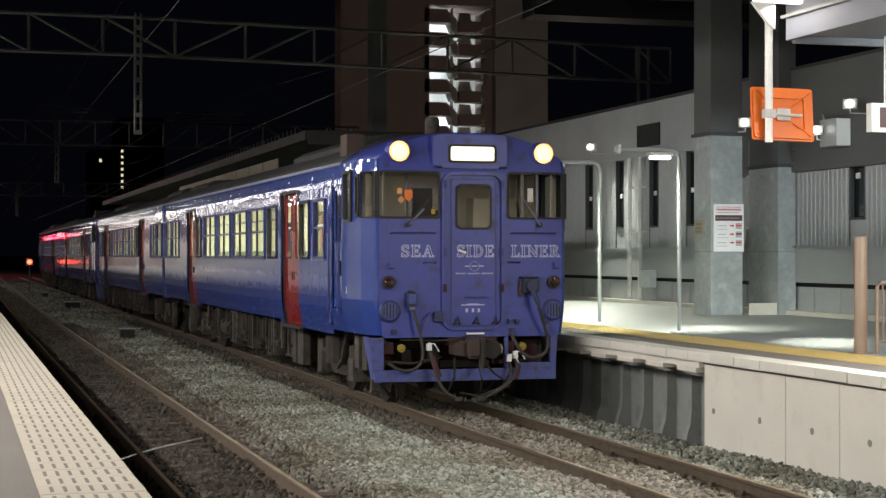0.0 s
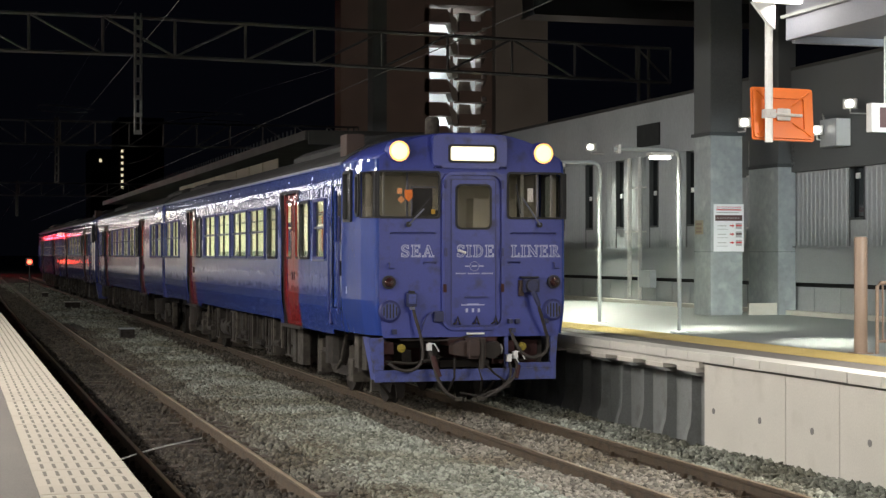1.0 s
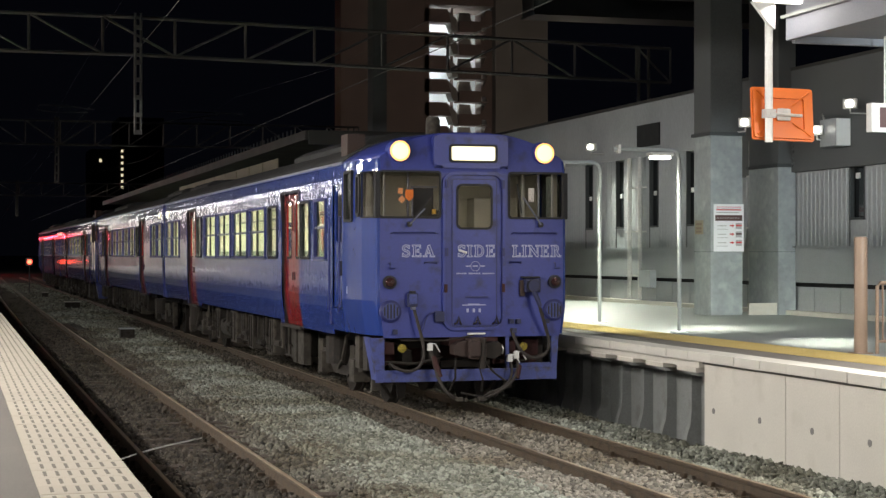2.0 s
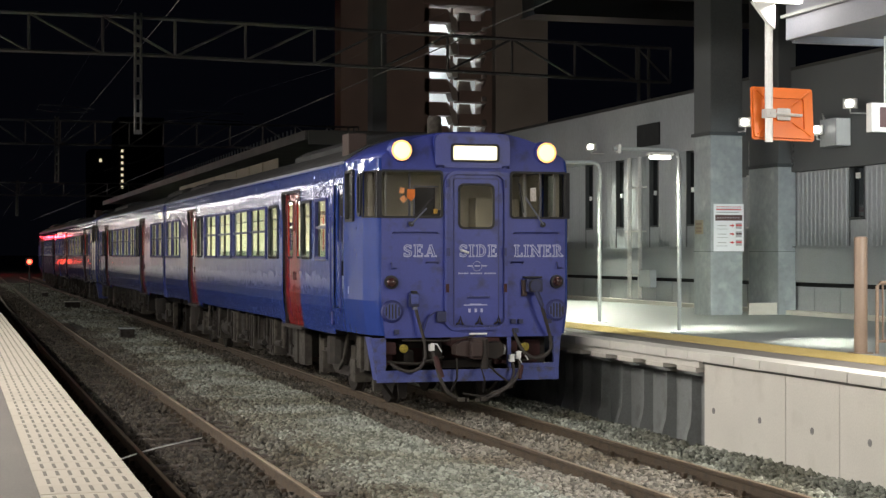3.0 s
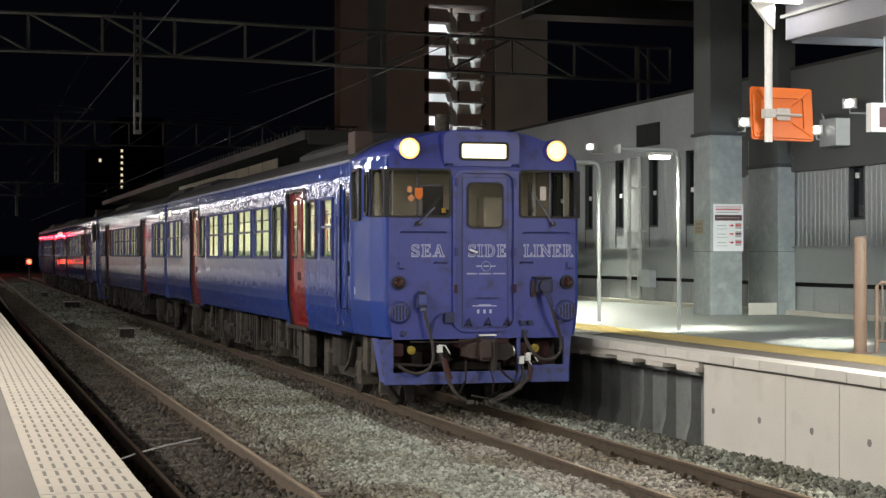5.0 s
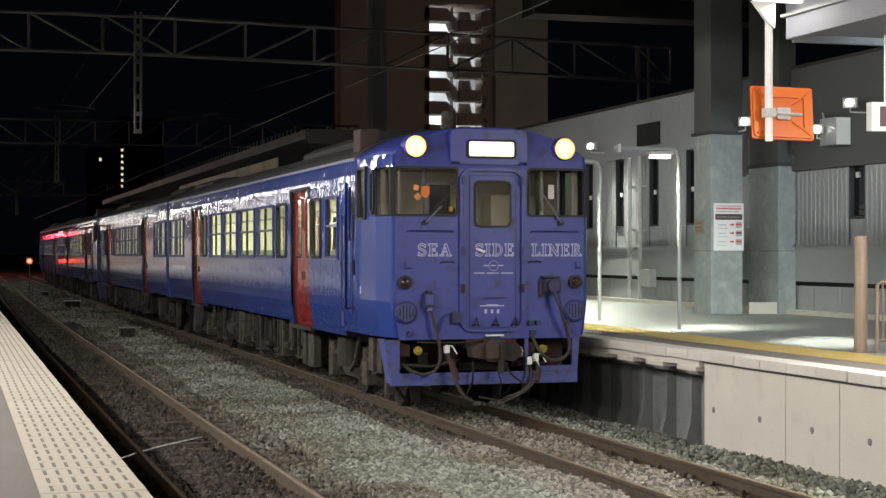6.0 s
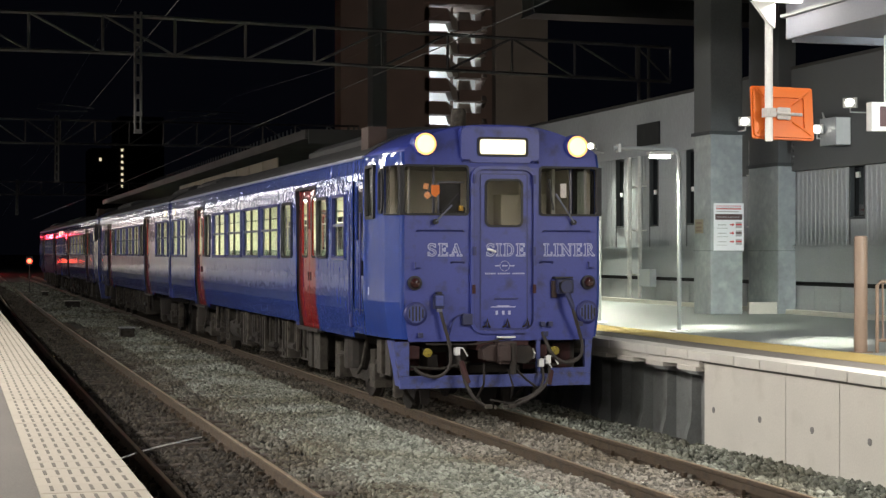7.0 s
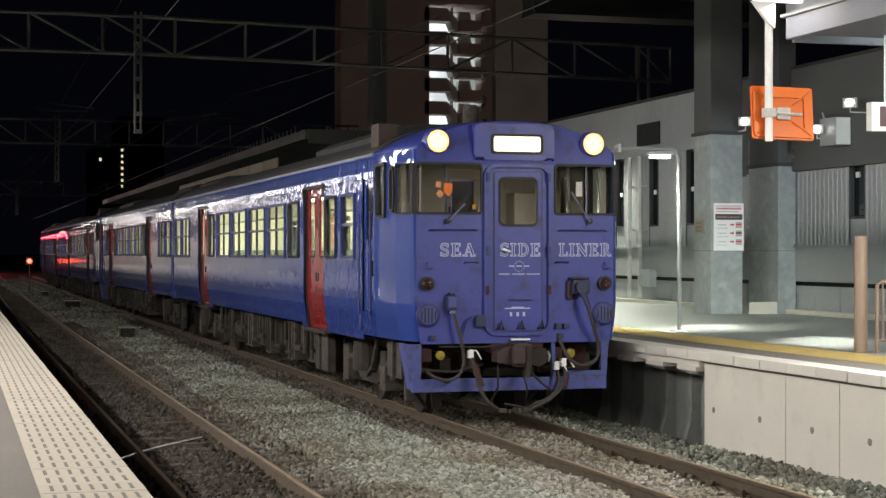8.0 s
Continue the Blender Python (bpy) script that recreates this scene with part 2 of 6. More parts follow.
def bezier(a, b, c, d, n=10):
    a, b, c, d = (Vector(q) for q in (a, b, c, d))
    return [a * (1 - t) ** 3 + b * 3 * t * (1 - t) ** 2 + c * 3 * t * t * (1 - t) + d * t ** 3 for t in (i / n for i in range(n + 1))]


def extrude_profile(bm, prof, path):
    """prof: list of (x, z) closed; path: list of (x, y, z) bases along y."""
    rows = [[bm.verts.new((px + x, py, pz + z)) for x, z in prof] for px, py, pz in path]
    n = len(prof)
    for a, b in zip(rows, rows[1:]):
        for i in range(n):
            bm.faces.new((a[i], a[(i + 1) % n], b[(i + 1) % n], b[i]))
    bm.faces.new(rows[0])
    bm.faces.new(rows[-1][::-1])


def rounded(w, h, r, n=5):
    """A rounded rectangle's outline, centred, counter-clockwise."""
    out = []
    for cx, cy, a0 in ((w / 2 - r, h / 2 - r, 0), (-w / 2 + r, h / 2 - r, 90), (-w / 2 + r, -h / 2 + r, 180), (w / 2 - r, -h / 2 + r, 270)):
        for i in range(n + 1):
            a = radians(a0 + 90 * i / n)
            out.append((cx + r * math.cos(a), cy + r * math.sin(a)))
    return out


def plate(bm, outline, m, depth, hole=None):
    """Extruded outline (x, z) with local y as depth towards -y; a hole of the same point count makes a frame."""
    def vs(o, y):
        return [bm.verts.new(m @ Vector((x, y, z))) for x, z in o]
    a, b = vs(outline, 0), vs(outline, -depth)
    n = len(outline)
    for i in range(n):
        j = (i + 1) % n
        bm.faces.new((a[i], a[j], b[j], b[i]))
    if hole:
        c, d = vs(hole, 0), vs(hole, -depth)
        for i in range(n):
            j = (i + 1) % n
            bm.faces.new((c[j], c[i], d[i], d[j]))
            bm.faces.new((b[i], b[j], d[j], d[i]))
            bm.faces.new((a[j], a[i], c[i], c[j]))
    else:
        bm.faces.new(b)
        bm.faces.new(a[::-1])


def finish(name, bm, material, smooth=False):
    bmesh.ops.recalc_face_normals(bm, faces=bm.faces)
    me = bpy.data.meshes.new(name)
    bm.to_mesh(me)
    bm.free()
    me.materials.append(material)
    if smooth:
        for poly in me.polygons:
            poly.use_smooth = True
        me.set_sharp_from_angle(angle=radians(40))
    return me


def part(name, bm, material, parent, label="", smooth=False):
    ob = new(name, finish(name, bm, material, smooth))
    ob.parent = parent
    if label:
        tagged(ob, label)
    return ob


def boxpart(name, parent, material, dims, bev=0.0, label=""):
    bm = bmesh.new()
    box(bm, *dims, bev)
    return part(name, bm, material, parent, label)


def thing(name, label, category, at=(0, 0, 0), group="", kind=""):
    ob = new(name)
    ob.location = at
    return tagged(ob, label, category, group, kind)


def solid(name, bm, material, label, category="", kind="", group="", smooth=False):
    return tagged(new(name, finish(name, bm, material, smooth)), label, category, group, kind)


# ---- ground and tracks ----
ZP = 0.98          # platform height over the rails
BED = -0.20        # ballast level


def left_x(y):
    """Centre of the near track, which bends towards the other one far off."""
    return -4.06 + (0.0 if y < 18 else 0.000075 * (y - 18) ** 2 if y < 90 else 0.389 + 0.0108 * (y - 90))


RAIL = [(-0.065, -0.15), (0.065, -0.15), (0.06, -0.135), (0.012, -0.12), (0.012, -0.045), (0.034, -0.03), (0.034, -0.006),
        (0.026, 0.0), (-0.026, 0.0), (-0.034, -0.006), (-0.034, -0.03), (-0.012, -0.045), (-0.012, -0.12), (-0.06, -0.135)]

bm = bmesh.new()
grid = {}
gx = [-400, -120, -40, -14, -10, -6, -5, -4, -3, -2, -1, 0, 1, 2, 4, 9, 40, 120, 400]
gy = [-300, -60, -10, 0, 10, 20, 30, 45, 60, 90, 150, 300, 900, 2500]
for i, x in enumerate(gx):
    for j, y in enumerate(gy):
        grid[i, j] = bm.verts.new((x, y, BED - 0.03))
for i in range(len(gx) - 1):
    for j in range(len(gy) - 1):
        bm.faces.new((grid[i, j], grid[i + 1, j], grid[i + 1, j + 1], grid[i, j + 1]))
solid("ground", bm, M["ground"], "grey stony ground below the tracks, running into the dark", "ground", "structure")


def track(name, centre, label, y0, y1, step, sleeper_mat):
    t = tagged(new(name), label, "railway track", kind="structure")
    ys = [y0 + (y1 - y0) * (i / 60) ** 1.5 for i in range(61)]
    for side in (-1, 1):
        bm = bmesh.new()
        extrude_profile(bm, RAIL, [(centre(y) + side * 0.5675, y, 0) for y in ys])
        r = part("rail", bm, M["rail"], t, "rusty steel rail with a worn bright head")
        bm = bmesh.new()
        extrude_profile(bm, [(-0.022, 0.0), (0.022, 0.0), (0.018, 0.004), (-0.018, 0.004)], [(centre(y) + side * 0.5675, y, 0.0005) for y in ys])
        part("rail_head", bm, M["rail_top"], r, "worn bright running surface")
    bm = bmesh.new()
    box(bm, -1.0, 1.0, -0.11, 0.11, -0.29, -0.15, 0.012)
    me = finish("sleeper", bm, sleeper_mat)
    bm = bmesh.new()
    for s in (-1, 1):
        box(bm, s * 0.5675 - 0.13, s * 0.5675 + 0.13, -0.075, 0.075, -0.155, -0.135)
        for d in (-0.085, 0.085):
            box(bm, s * 0.5675 + d - 0.025, s * 0.5675 + d + 0.025, -0.03, 0.03, -0.14, -0.085, 0.008)
    clip = finish("rail_fastening", bm, M["rail"])
    n = 0
    y = y0
    while y < y1 and n < 150:
        s = new("sleeper", me)
        s.parent, s.location = t, (centre(y), y, random.uniform(-0.008, 0.008))
        c = new("rail_fastening", clip)
        c.parent, c.location = s, (0, 0, 0)
        y += step
        n += 1
    return t


near_track = track("track_near", left_x, "dirty railway track with timber sleepers, platform shadow put into its colours", 9, 160, 0.64, M["wood"])
train_track = track("track_train", lambda y: 0.0, "railway track in pale crushed stone", 9, 160, 0.64, M["csleeper"])


def stones(name, label, count, xs, y0, y1, z, size, material, bias=1.6, rough=None):
    """Loose angular stones in one mesh; denser towards the viewer."""
    rng = np.random.default_rng(len(name) * 7 + count)
    phi = (1 + 5 ** 0.5) / 2
    base = np.array([(-1, phi, 0), (1, phi, 0), (-1, -phi, 0), (1, -phi, 0), (0, -1, phi), (0, 1, phi), (0, -1, -phi), (0, 1, -phi),
                     (phi, 0, -1), (phi, 0, 1), (-phi, 0, -1), (-phi, 0, 1)]) / 1.9
    faces = np.array([(0, 11, 5), (0, 5, 1), (0, 1, 7), (0, 7, 10), (0, 10, 11), (1, 5, 9), (5, 11, 4), (11, 10, 2), (10, 7, 6), (7, 1, 8),
                      (3, 9, 4), (3, 4, 2), (3, 2, 6), (3, 6, 8), (3, 8, 9), (4, 9, 5), (2, 4, 11), (6, 2, 10), (8, 6, 7), (9, 8, 1)])
    u = rng.random(count)
    y = y0 + (y1 - y0) * u ** bias
    x = xs[0] + (xs[1] - xs[0]) * rng.random(count)
    s = size * (0.55 + 0.9 * rng.random(count) ** 2)
    jit = base[None] * (1 + rng.uniform(-0.28, 0.28, (count, 12, 1))) * (0.6 + 0.7 * rng.random((count, 1, 3)))
    a, b, c = (rng.random((3, count)) * 6.283)
    ca, sa, cb, sb = np.cos(a), np.sin(a), np.cos(b), np.sin(b)
    R = np.stack([np.stack([ca * cb, -sa, ca * sb], -1), np.stack([sa * cb, ca, sa * sb], -1), np.stack([-sb, 0 * sb, cb], -1)], 1)
    v = np.einsum("nij,nkj->nki", R, jit) * s[:, None, None] * 0.5
    heave = 0.03 * np.sin(x * 3.1 + y * 0.7) * np.cos(y * 1.3 + x)
    zz = (z(x, y) if callable(z) else z) + heave + rng.uniform(-0.012, 0.022, count)
    v += np.stack([x, y, zz], -1)[:, None]
    f = (faces[None] + 12 * np.arange(count)[:, None, None]).reshape(-1, 3)
    me = bpy.data.meshes.new(name)
    me.vertices.add(count * 12)
    me.vertices.foreach_set("co", v.reshape(-1))
    me.loops.add(len(f) * 3)
    me.loops.foreach_set("vertex_index", f.reshape(-1))
    me.polygons.add(len(f))
    me.polygons.foreach_set("loop_start", np.arange(len(f)) * 3)
    me.polygons.foreach_set("use_smooth", np.zeros(len(f), dtype=bool))
    me.update(calc_edges=True)
    me.materials.append(material)
    return tagged(new(name, me), label, "ballast", kind="stuff")


def stone_mat(name, col, spread, patches=0.8):
    """Stones that differ one by one, with wide brown-stained patches."""
    m = mat(name, col, 0.9, 0, 0.2, 12, 120, 0.2)
    nt = m.node_tree
    b = nt.nodes["Principled BSDF"]
    src = b.inputs["Base Color"].links[0].from_socket
    g = nt.nodes.new("ShaderNodeNewGeometry")
    r = nt.nodes.new("ShaderNodeMapRange")
    r.inputs[3].default_value, r.inputs[4].default_value = 1 - spread, 1 + spread
    nt.links.new(g.outputs["Random Per Island"], r.inputs[0])
    x = nt.nodes.new("ShaderNodeMix")
    x.data_type, x.blend_type = "RGBA", "MULTIPLY"
    x.inputs[0].default_value = 1
    nt.links.new(src, x.inputs[6])
    nt.links.new(r.outputs[0], x.inputs[7])
    tc = nt.nodes.new("ShaderNodeTexCoord")
    n = nt.nodes.new("ShaderNodeTexNoise")
    n.inputs["Scale"].default_value, n.inputs["Detail"].default_value = 0.55, 4
    nt.links.new(tc.outputs["Object"], n.inputs["Vector"])
    pr = nt.nodes.new("ShaderNodeMapRange")
    pr.inputs[1].default_value, pr.inputs[2].default_value = 0.42, 0.62
    nt.links.new(n.outputs[0], pr.inputs[0])
    pm = nt.nodes.new("ShaderNodeMath")
    pm.operation = "MULTIPLY"
    pm.inputs[1].default_value = patches
    nt.links.new(pr.outputs[0], pm.inputs[0])
    y = nt.nodes.new("ShaderNodeMix")
    y.data_type, y.blend_type = "RGBA", "MULTIPLY"
    nt.links.new(pm.outputs[0], y.inputs[0])
    nt.links.new(x.outputs[2], y.inputs[6])
    y.inputs[7].default_value = (0.52, 0.45, 0.36, 1)
    nt.links.new(y.outputs[2], b.inputs["Base Color"])
    return m


M["stone"] = stone_mat("crushed_stone", (0.235, 0.247, 0.21), 0.55, 0.75)
# brown stone whose dark tone imitates the shade along the train
M["stone_shaded"] = stone_mat("shaded_crushed_stone", (0.085, 0.075, 0.06), 0.6)
M["stone_brown"] = stone_mat("brown_crushed_stone", (0.135, 0.128, 0.105), 0.6)
M["stone_rusty"] = stone_mat("rusty_crushed_stone", (0.20, 0.185, 0.155), 0.65)
# dirty stones, with the platform's shadow partly put into the colour
M["stone_dark"] = stone_mat("dark_shaded_stone", (0.052, 0.043, 0.033), 0.6)


def shoulder(x, y):
    return np.where(np.abs(x + 2.0) < 0.75, -0.11, np.interp(x, [-3.3, -2.7, -1.3, -0.7], [-0.2, -0.11, -0.11, -0.128]))


stones("ballast_between_tracks", "pale grey crushed stone heaped between two tracks", 28000, (-2.8, -1.2), 12.5, 29, shoulder, 0.047, M["stone"], 1.35)
stones("ballast_rail_edge", "brown brake-dust-stained crushed stone beside the train's rail", 6000, (-1.28, -0.66), 12.5, 19, shoulder, 0.047, M["stone_rusty"], 1.35)
stones("ballast_rail_edge", "brown crushed stone beside the standing cars, darkened to imitate their shade", 5500, (-1.2, -0.66), 18.6, 29, shoulder, 0.05, M["stone_shaded"], 1.3)
stones("ballast_between_tracks", "grey-green crushed stone further along the tracks", 11000, (-2.7, -1.2), 29, 60, shoulder, 0.07, M["stone"], 1.3)
stones("ballast_rail_edge", "brown crushed stone along the far part of the rail, with shade in its colour", 3500, (-1.28, -0.66), 29, 60, shoulder, 0.07, M["stone_shaded"], 1.3)
stones("ballast_edge", "dirty brown crushed stone beside the near rail", 15000, (-3.4, -2.3), 12.5, 50, shoulder, 0.05, M["stone_brown"], 1.5)
stones("ballast_between_tracks", "pale grey crushed stone fading into the dark", 7000, (-3.3, -0.68), 56, 130, shoulder, 0.11, M["stone"])
stones("ballast_train_track", "brownish crushed stone between the rails", 17000, (-0.52, 0.52), 11, 40, -0.152, 0.052, M["stone_rusty"])
stones("ballast_near_platform", "grey crushed stone along the platform wall", 16000, (0.65, 1.72), 11, 40, lambda x, y: np.interp(x, [0.65, 1.1, 1.7], [-0.17, -0.12, -0.10]), 0.056, M["stone"])
stones("ballast_near_track", "dirty crushed stone among the sleepers, darkened for the platform's shadow", 16000, (-5.1, -3.35), 11, 40, -0.152, 0.055, M["stone_dark"])
stones("ballast_near_track", "dark crushed stone beside the near track", 5000, (-5.2, -3.2), 40, 120, -0.17, 0.09, M["stone_dark"])

# small trackside boxes and a thin pale pipe
for x, y, w in ((-1.85, 70, 0.6), (-2.15, 44.5, 0.36), (-2.0, 88, 0.3)):
    t = thing("trackside_box", "pale grey junction box standing in the ballast", "junction box", (x, y, -0.12), "trackside boxes")
    boxpart("housing", t, M["under2"], (-w / 2, w / 2, -0.2, 0.2, 0, 0.26), 0.02)
    boxpart("lid", t, M["lower" if y < 60 else "concrete"], (-w / 2 - 0.02, w / 2 + 0.02, -0.22, 0.22, 0.26, 0.29), 0.008)
bm = bmesh.new()
sweep(bm, bezier((-5.1, 17.4, -0.08), (-4.6, 18.0, 0.03), (-4.2, 18.6, 0.0), (-3.7, 19.9, -0.08)), 0.009, 6)
solid("track_cable", bm, M["galv"], "thin pale bond cable lying across the near track", "cable")

# ---- platform on the viewer's side ----
bm = bmesh.new()
box(bm, -14.5, -5.62, -20, 160, BED - 0.1, 0.94)
left_platform = solid("platform_near", bm, M["asphalt"], "grey asphalt station platform", "platform", "structure")
EDGE = -5.665
bm = bmesh.new()
box(bm, -6.15, EDGE + 0.005, -20, 160, 0.86, 0.985)
part("edge_slab", bm, M["groove"], left_platform, "grey slab under the edge tiles")
bm = bmesh.new()
box(bm, -14.5, -6.152, -20, 160, 0.93, 0.992)
part("surface", bm, M["asphalt"], left_platform, "worn grey platform surface")
# unseen pale slab, added to brighten the band mirrored in the train's side
bm = bmesh.new()
box(bm, -14.49, -7.4, -20, 160, 0.985, 0.998)
part("paving", bm, M["concrete"], left_platform, "unseen pale paving that brightens the reflection in the train")
# pale tiles with short grey bars
bm = bmesh.new()
box(bm, 0, 0.485, 0.003, 0.297, 0.0, 0.012, 0.002)
tile_mesh = finish("edge_tile", bm, M["tile"])
bm = bmesh.new()
for i in range(7):
    box(bm, 0.05 + 0.0615 * i, 0.05 + 0.0615 * i + 0.017, 0.07, 0.24, 0.010, 0.0138)
bar_mesh = finish("tile_bars", bm, M["groove"])
for i in range(150):
    y = 5.5 + 0.3 * i
    a = new("edge_tile", tile_mesh)
    a.parent, a.location = left_platform, (-6.15, y, 0.987 + random.uniform(-0.0015, 0.0015))
    b = new("tile_bars", bar_mesh)
    b.parent, b.location = a, (0, 0, 0)
bm = bmesh.new()
box(bm, -6.15, EDGE, 50.5, 160, 0.986, 0.999)
part("edge_tiles_far", bm, M["tile"], left_platform, "pale tiles fading into the distance")
# plain unseen wall behind that platform and its roof; dark upper parts shape the train's reflections
bm = bmesh.new()
box(bm, -14.8, -14.5, -30, 250, -0.2, 3.3)
wall_west = solid("wall_west", bm, M["concrete"], "pale concrete wall along the platform", "wall", "structure")
boxpart("upper_cladding", wall_west, M["canopy"], (-14.8, -14.52, -30, 250, 3.3, 5.75), label="unseen dark upper wall that keeps reflections in the train dark")
bm = bmesh.new()
box(bm, -14.8, -7.6, -20, 160, 5.75, 5.9)
solid("ceiling_west", bm, M["canopy"], "unseen dark roof over the platform, added around the tubes", "ceiling", "structure")

# ---- platform beyond the train ----
rp = tagged(new("platform_far"), "concrete station platform with a pale coping and a yellow tactile strip", "platform", kind="structure")
boxpart("surface", rp, M["floor"], (3.20, 8.3, -2, 130, 0.88, ZP), label="smooth grey-green concrete surface")
boxpart("edge_strip", rp, M["asphalt"], (1.93, 2.45, -2, 130, 0.88, ZP - 0.002), label="dark grey strip behind the coping")
boxpart("tactile_bed", rp, M["asphalt"], (2.45, 3.20, -2, 130, 0.88, ZP - 0.004))
bm = bmesh.new()
box(bm, 0.003, 0.347, 0.003, 0.297, 0, 0.008, 0.002)
for i in range(6):
    for j in range(5):
        box(bm, 0.02 + 0.056 * i, 0.05 + 0.056 * i, 0.025 + 0.056 * j, 0.055 + 0.056 * j, 0.008, 0.013)
tact = finish("tactile_tile", bm, M["tactile"])
for i in range(110):
    for x in (2.46, 2.81):
        o = new("tactile_tile", tact)
        o.parent, o.location = rp, (x, 10.5 + 0.3 * i, ZP - 0.002)
bm = bmesh.new()
box(bm, 2.46, 3.157, 43.6, 120, ZP - 0.01, ZP + 0.006)
part("tactile_far", bm, M["tactile"], rp)
# coping stones
bm = bmesh.new()
box(bm, 1.60, 1.928, 0.006, 0.594, ZP - 0.10, ZP + 0.006, 0.008)
cop = finish("coping_stone", bm, M["coping"])
for i in range(150):
    o = new("coping_stone", cop)
    o.parent, o.location = rp, (random.uniform(-0.004, 0.004), 9.36 + i * 0.6, random.uniform(-0.002, 0.002))
# near stretch: precast wall panels
bm = bmesh.new()
box(bm, 1.80, 2.2, -2, 17.56, -0.4, 0.88)
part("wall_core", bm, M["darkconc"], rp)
edges = [17.56, 15.61, 14.51, 13.41, 12.31, 11.21, 10.11]
for a, b in zip(edges, edges[1:]):
    w = boxpart("wall_panel", rp, M["concrete"], (1.72, 1.80, b + 0.006, a - 0.006, -0.35, 0.845), 0.005, "pale precast concrete wall panel")
    n = 2 if a - b > 1.5 else 1
    for k in range(n):
        yc = (17.31 - 1.125 * k) if n == 2 else b + 0.54
        bm = bmesh.new()
        pts = ring((1.722, yc, 0.33), (1, 0, 0), 0.036, 14)
        inner = ring((1.75, yc, 0.33), (1, 0, 0), 0.03, 14)
        rim = ring((1.716, yc, 0.33), (1, 0, 0), 0.036, 14)
        A, B, C = ([bm.verts.new(q) for q in s] for s in (rim, pts, inner))
        for i in range(14):
            j = (i + 1) % 14
            bm.faces.new((A[i], A[j], B[j], B[i]))
        bm.faces.new([bm.verts.new(q) for q in ring((1.7165, yc, 0.33), (1, 0, 0), 0.035, 14)])
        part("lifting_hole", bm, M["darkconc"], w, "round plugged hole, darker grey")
# joint line between wall and coping, the coping's shade put into its colour
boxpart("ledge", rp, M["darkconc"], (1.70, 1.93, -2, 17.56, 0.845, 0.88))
# far stretch: open below, on posts with bracket blocks
boxpart("deck_beam", rp, M["concrete"], (1.66, 1.95, 17.57, 60, 0.80, 0.878))
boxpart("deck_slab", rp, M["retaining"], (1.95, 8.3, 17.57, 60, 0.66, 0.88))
for i in range(26):
    y = 17.62 + 0.92 * i
    boxpart("bracket_block", rp, M["concrete"], (1.64, 1.95, y, y + 0.52, 0.745, 0.80), 0.006)
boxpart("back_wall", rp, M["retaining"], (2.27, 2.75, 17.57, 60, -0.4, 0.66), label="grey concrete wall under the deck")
for i in range(16):
    y = 18.81 + 0.735 * i
    bm = bmesh.new()
    extrude_profile(bm, [(2.268, -0.4), (2.03, -0.4), (2.08, -0.12), (2.125, 0.02), (2.14, 0.2), (2.14, 0.66), (2.268, 0.66)], [(0, y, 0), (0, y + 0.09, 0)])
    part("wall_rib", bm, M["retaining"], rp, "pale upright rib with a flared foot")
boxpart("end_cheek", rp, M["concrete"], (1.80, 2.62, 17.50, 17.565, -0.4, 0.84))

# ---- long wall behind that platform ----
XW = 8.5
wall = tagged(new("wall_east"), "grey corrugated station wall with tall narrow windows and a plain fascia", "wall", kind="structure")
boxpart("kerb", wall, M["concrete"], (8.28, 8.5, 12, 110, 0.9, 1.06), label="low pale kerb at the wall's foot")
boxpart("dado", wall, M["lower"], (XW - 0.02, XW + 0.2, 12, 110, 1.58, 2.22), label="flat grey band of panels")
boxpart("plinth", wall, M["lower"], (XW + 0.06, XW + 0.2, 12, 110, 0.9, 1.50), label="recessed grey plinth")
for i in range(26):
    y = 22 + 1.8 * i
    boxpart("plinth_panel", wall, M["lower"], (XW + 0.04, XW + 0.06, y + 0.01, y + 0.86, 1.0, 1.50))
    boxpart("plinth_panel", wall, M["lower"], (XW + 0.04, XW + 0.06, y + 0.89, y + 1.79, 1.0, 1.50))
boxpart("shadow_gap", wall, M["black"], (XW + 0.1, XW + 0.2, 12, 110, 1.50, 1.58))
boxpart("ledge", wall, M["panel"], (XW - 0.07, XW + 0.2, 12, 110, 2.22, 2.25))
wins = [(25.56, 26.1), (28.6, 29.15)] + [(32.35 + 1.98 * i, 32.88 + 1.98 * i) for i in range(5)] + [(42.3 + 1.98 * i, 42.85 + 1.98 * i) for i in range(12)]
# corrugated sheet between the windows
y = 12.0
edge = [12.0] + [v for w in wins for v in w] + [110.0]
for a, b in zip(edge[0::2], edge[1::2]):
    bm = bmesh.new()
    n = max(1, int((b - a) / 0.155))
    n = min(n, 90)
    pitch = (b - a) / n
    pr = []
    for k in range(n):
        y0 = a + k * pitch
        pr += [(XW + 0.008, y0), (XW + 0.008, y0 + pitch * 0.55), (XW, y0 + pitch * 0.62), (XW, y0 + pitch * 0.93)]
    pr.append((XW + 0.008, b))
    lo = [bm.verts.new((px, py, 2.25)) for px, py in pr]
    hi = [bm.verts.new((px, py, 4.30)) for px, py in pr]
    for i in range(len(pr) - 1):
        bm.faces.new((lo[i], lo[i + 1], hi[i + 1], hi[i]))
    part("corrugated_sheet", bm, M["panel"], wall, "pale grey corrugated metal sheet")
boxpart("sheet_backing", wall, M["fascia"], (XW + 0.14, XW + 0.3, 12, 110, 2.25, 4.3))
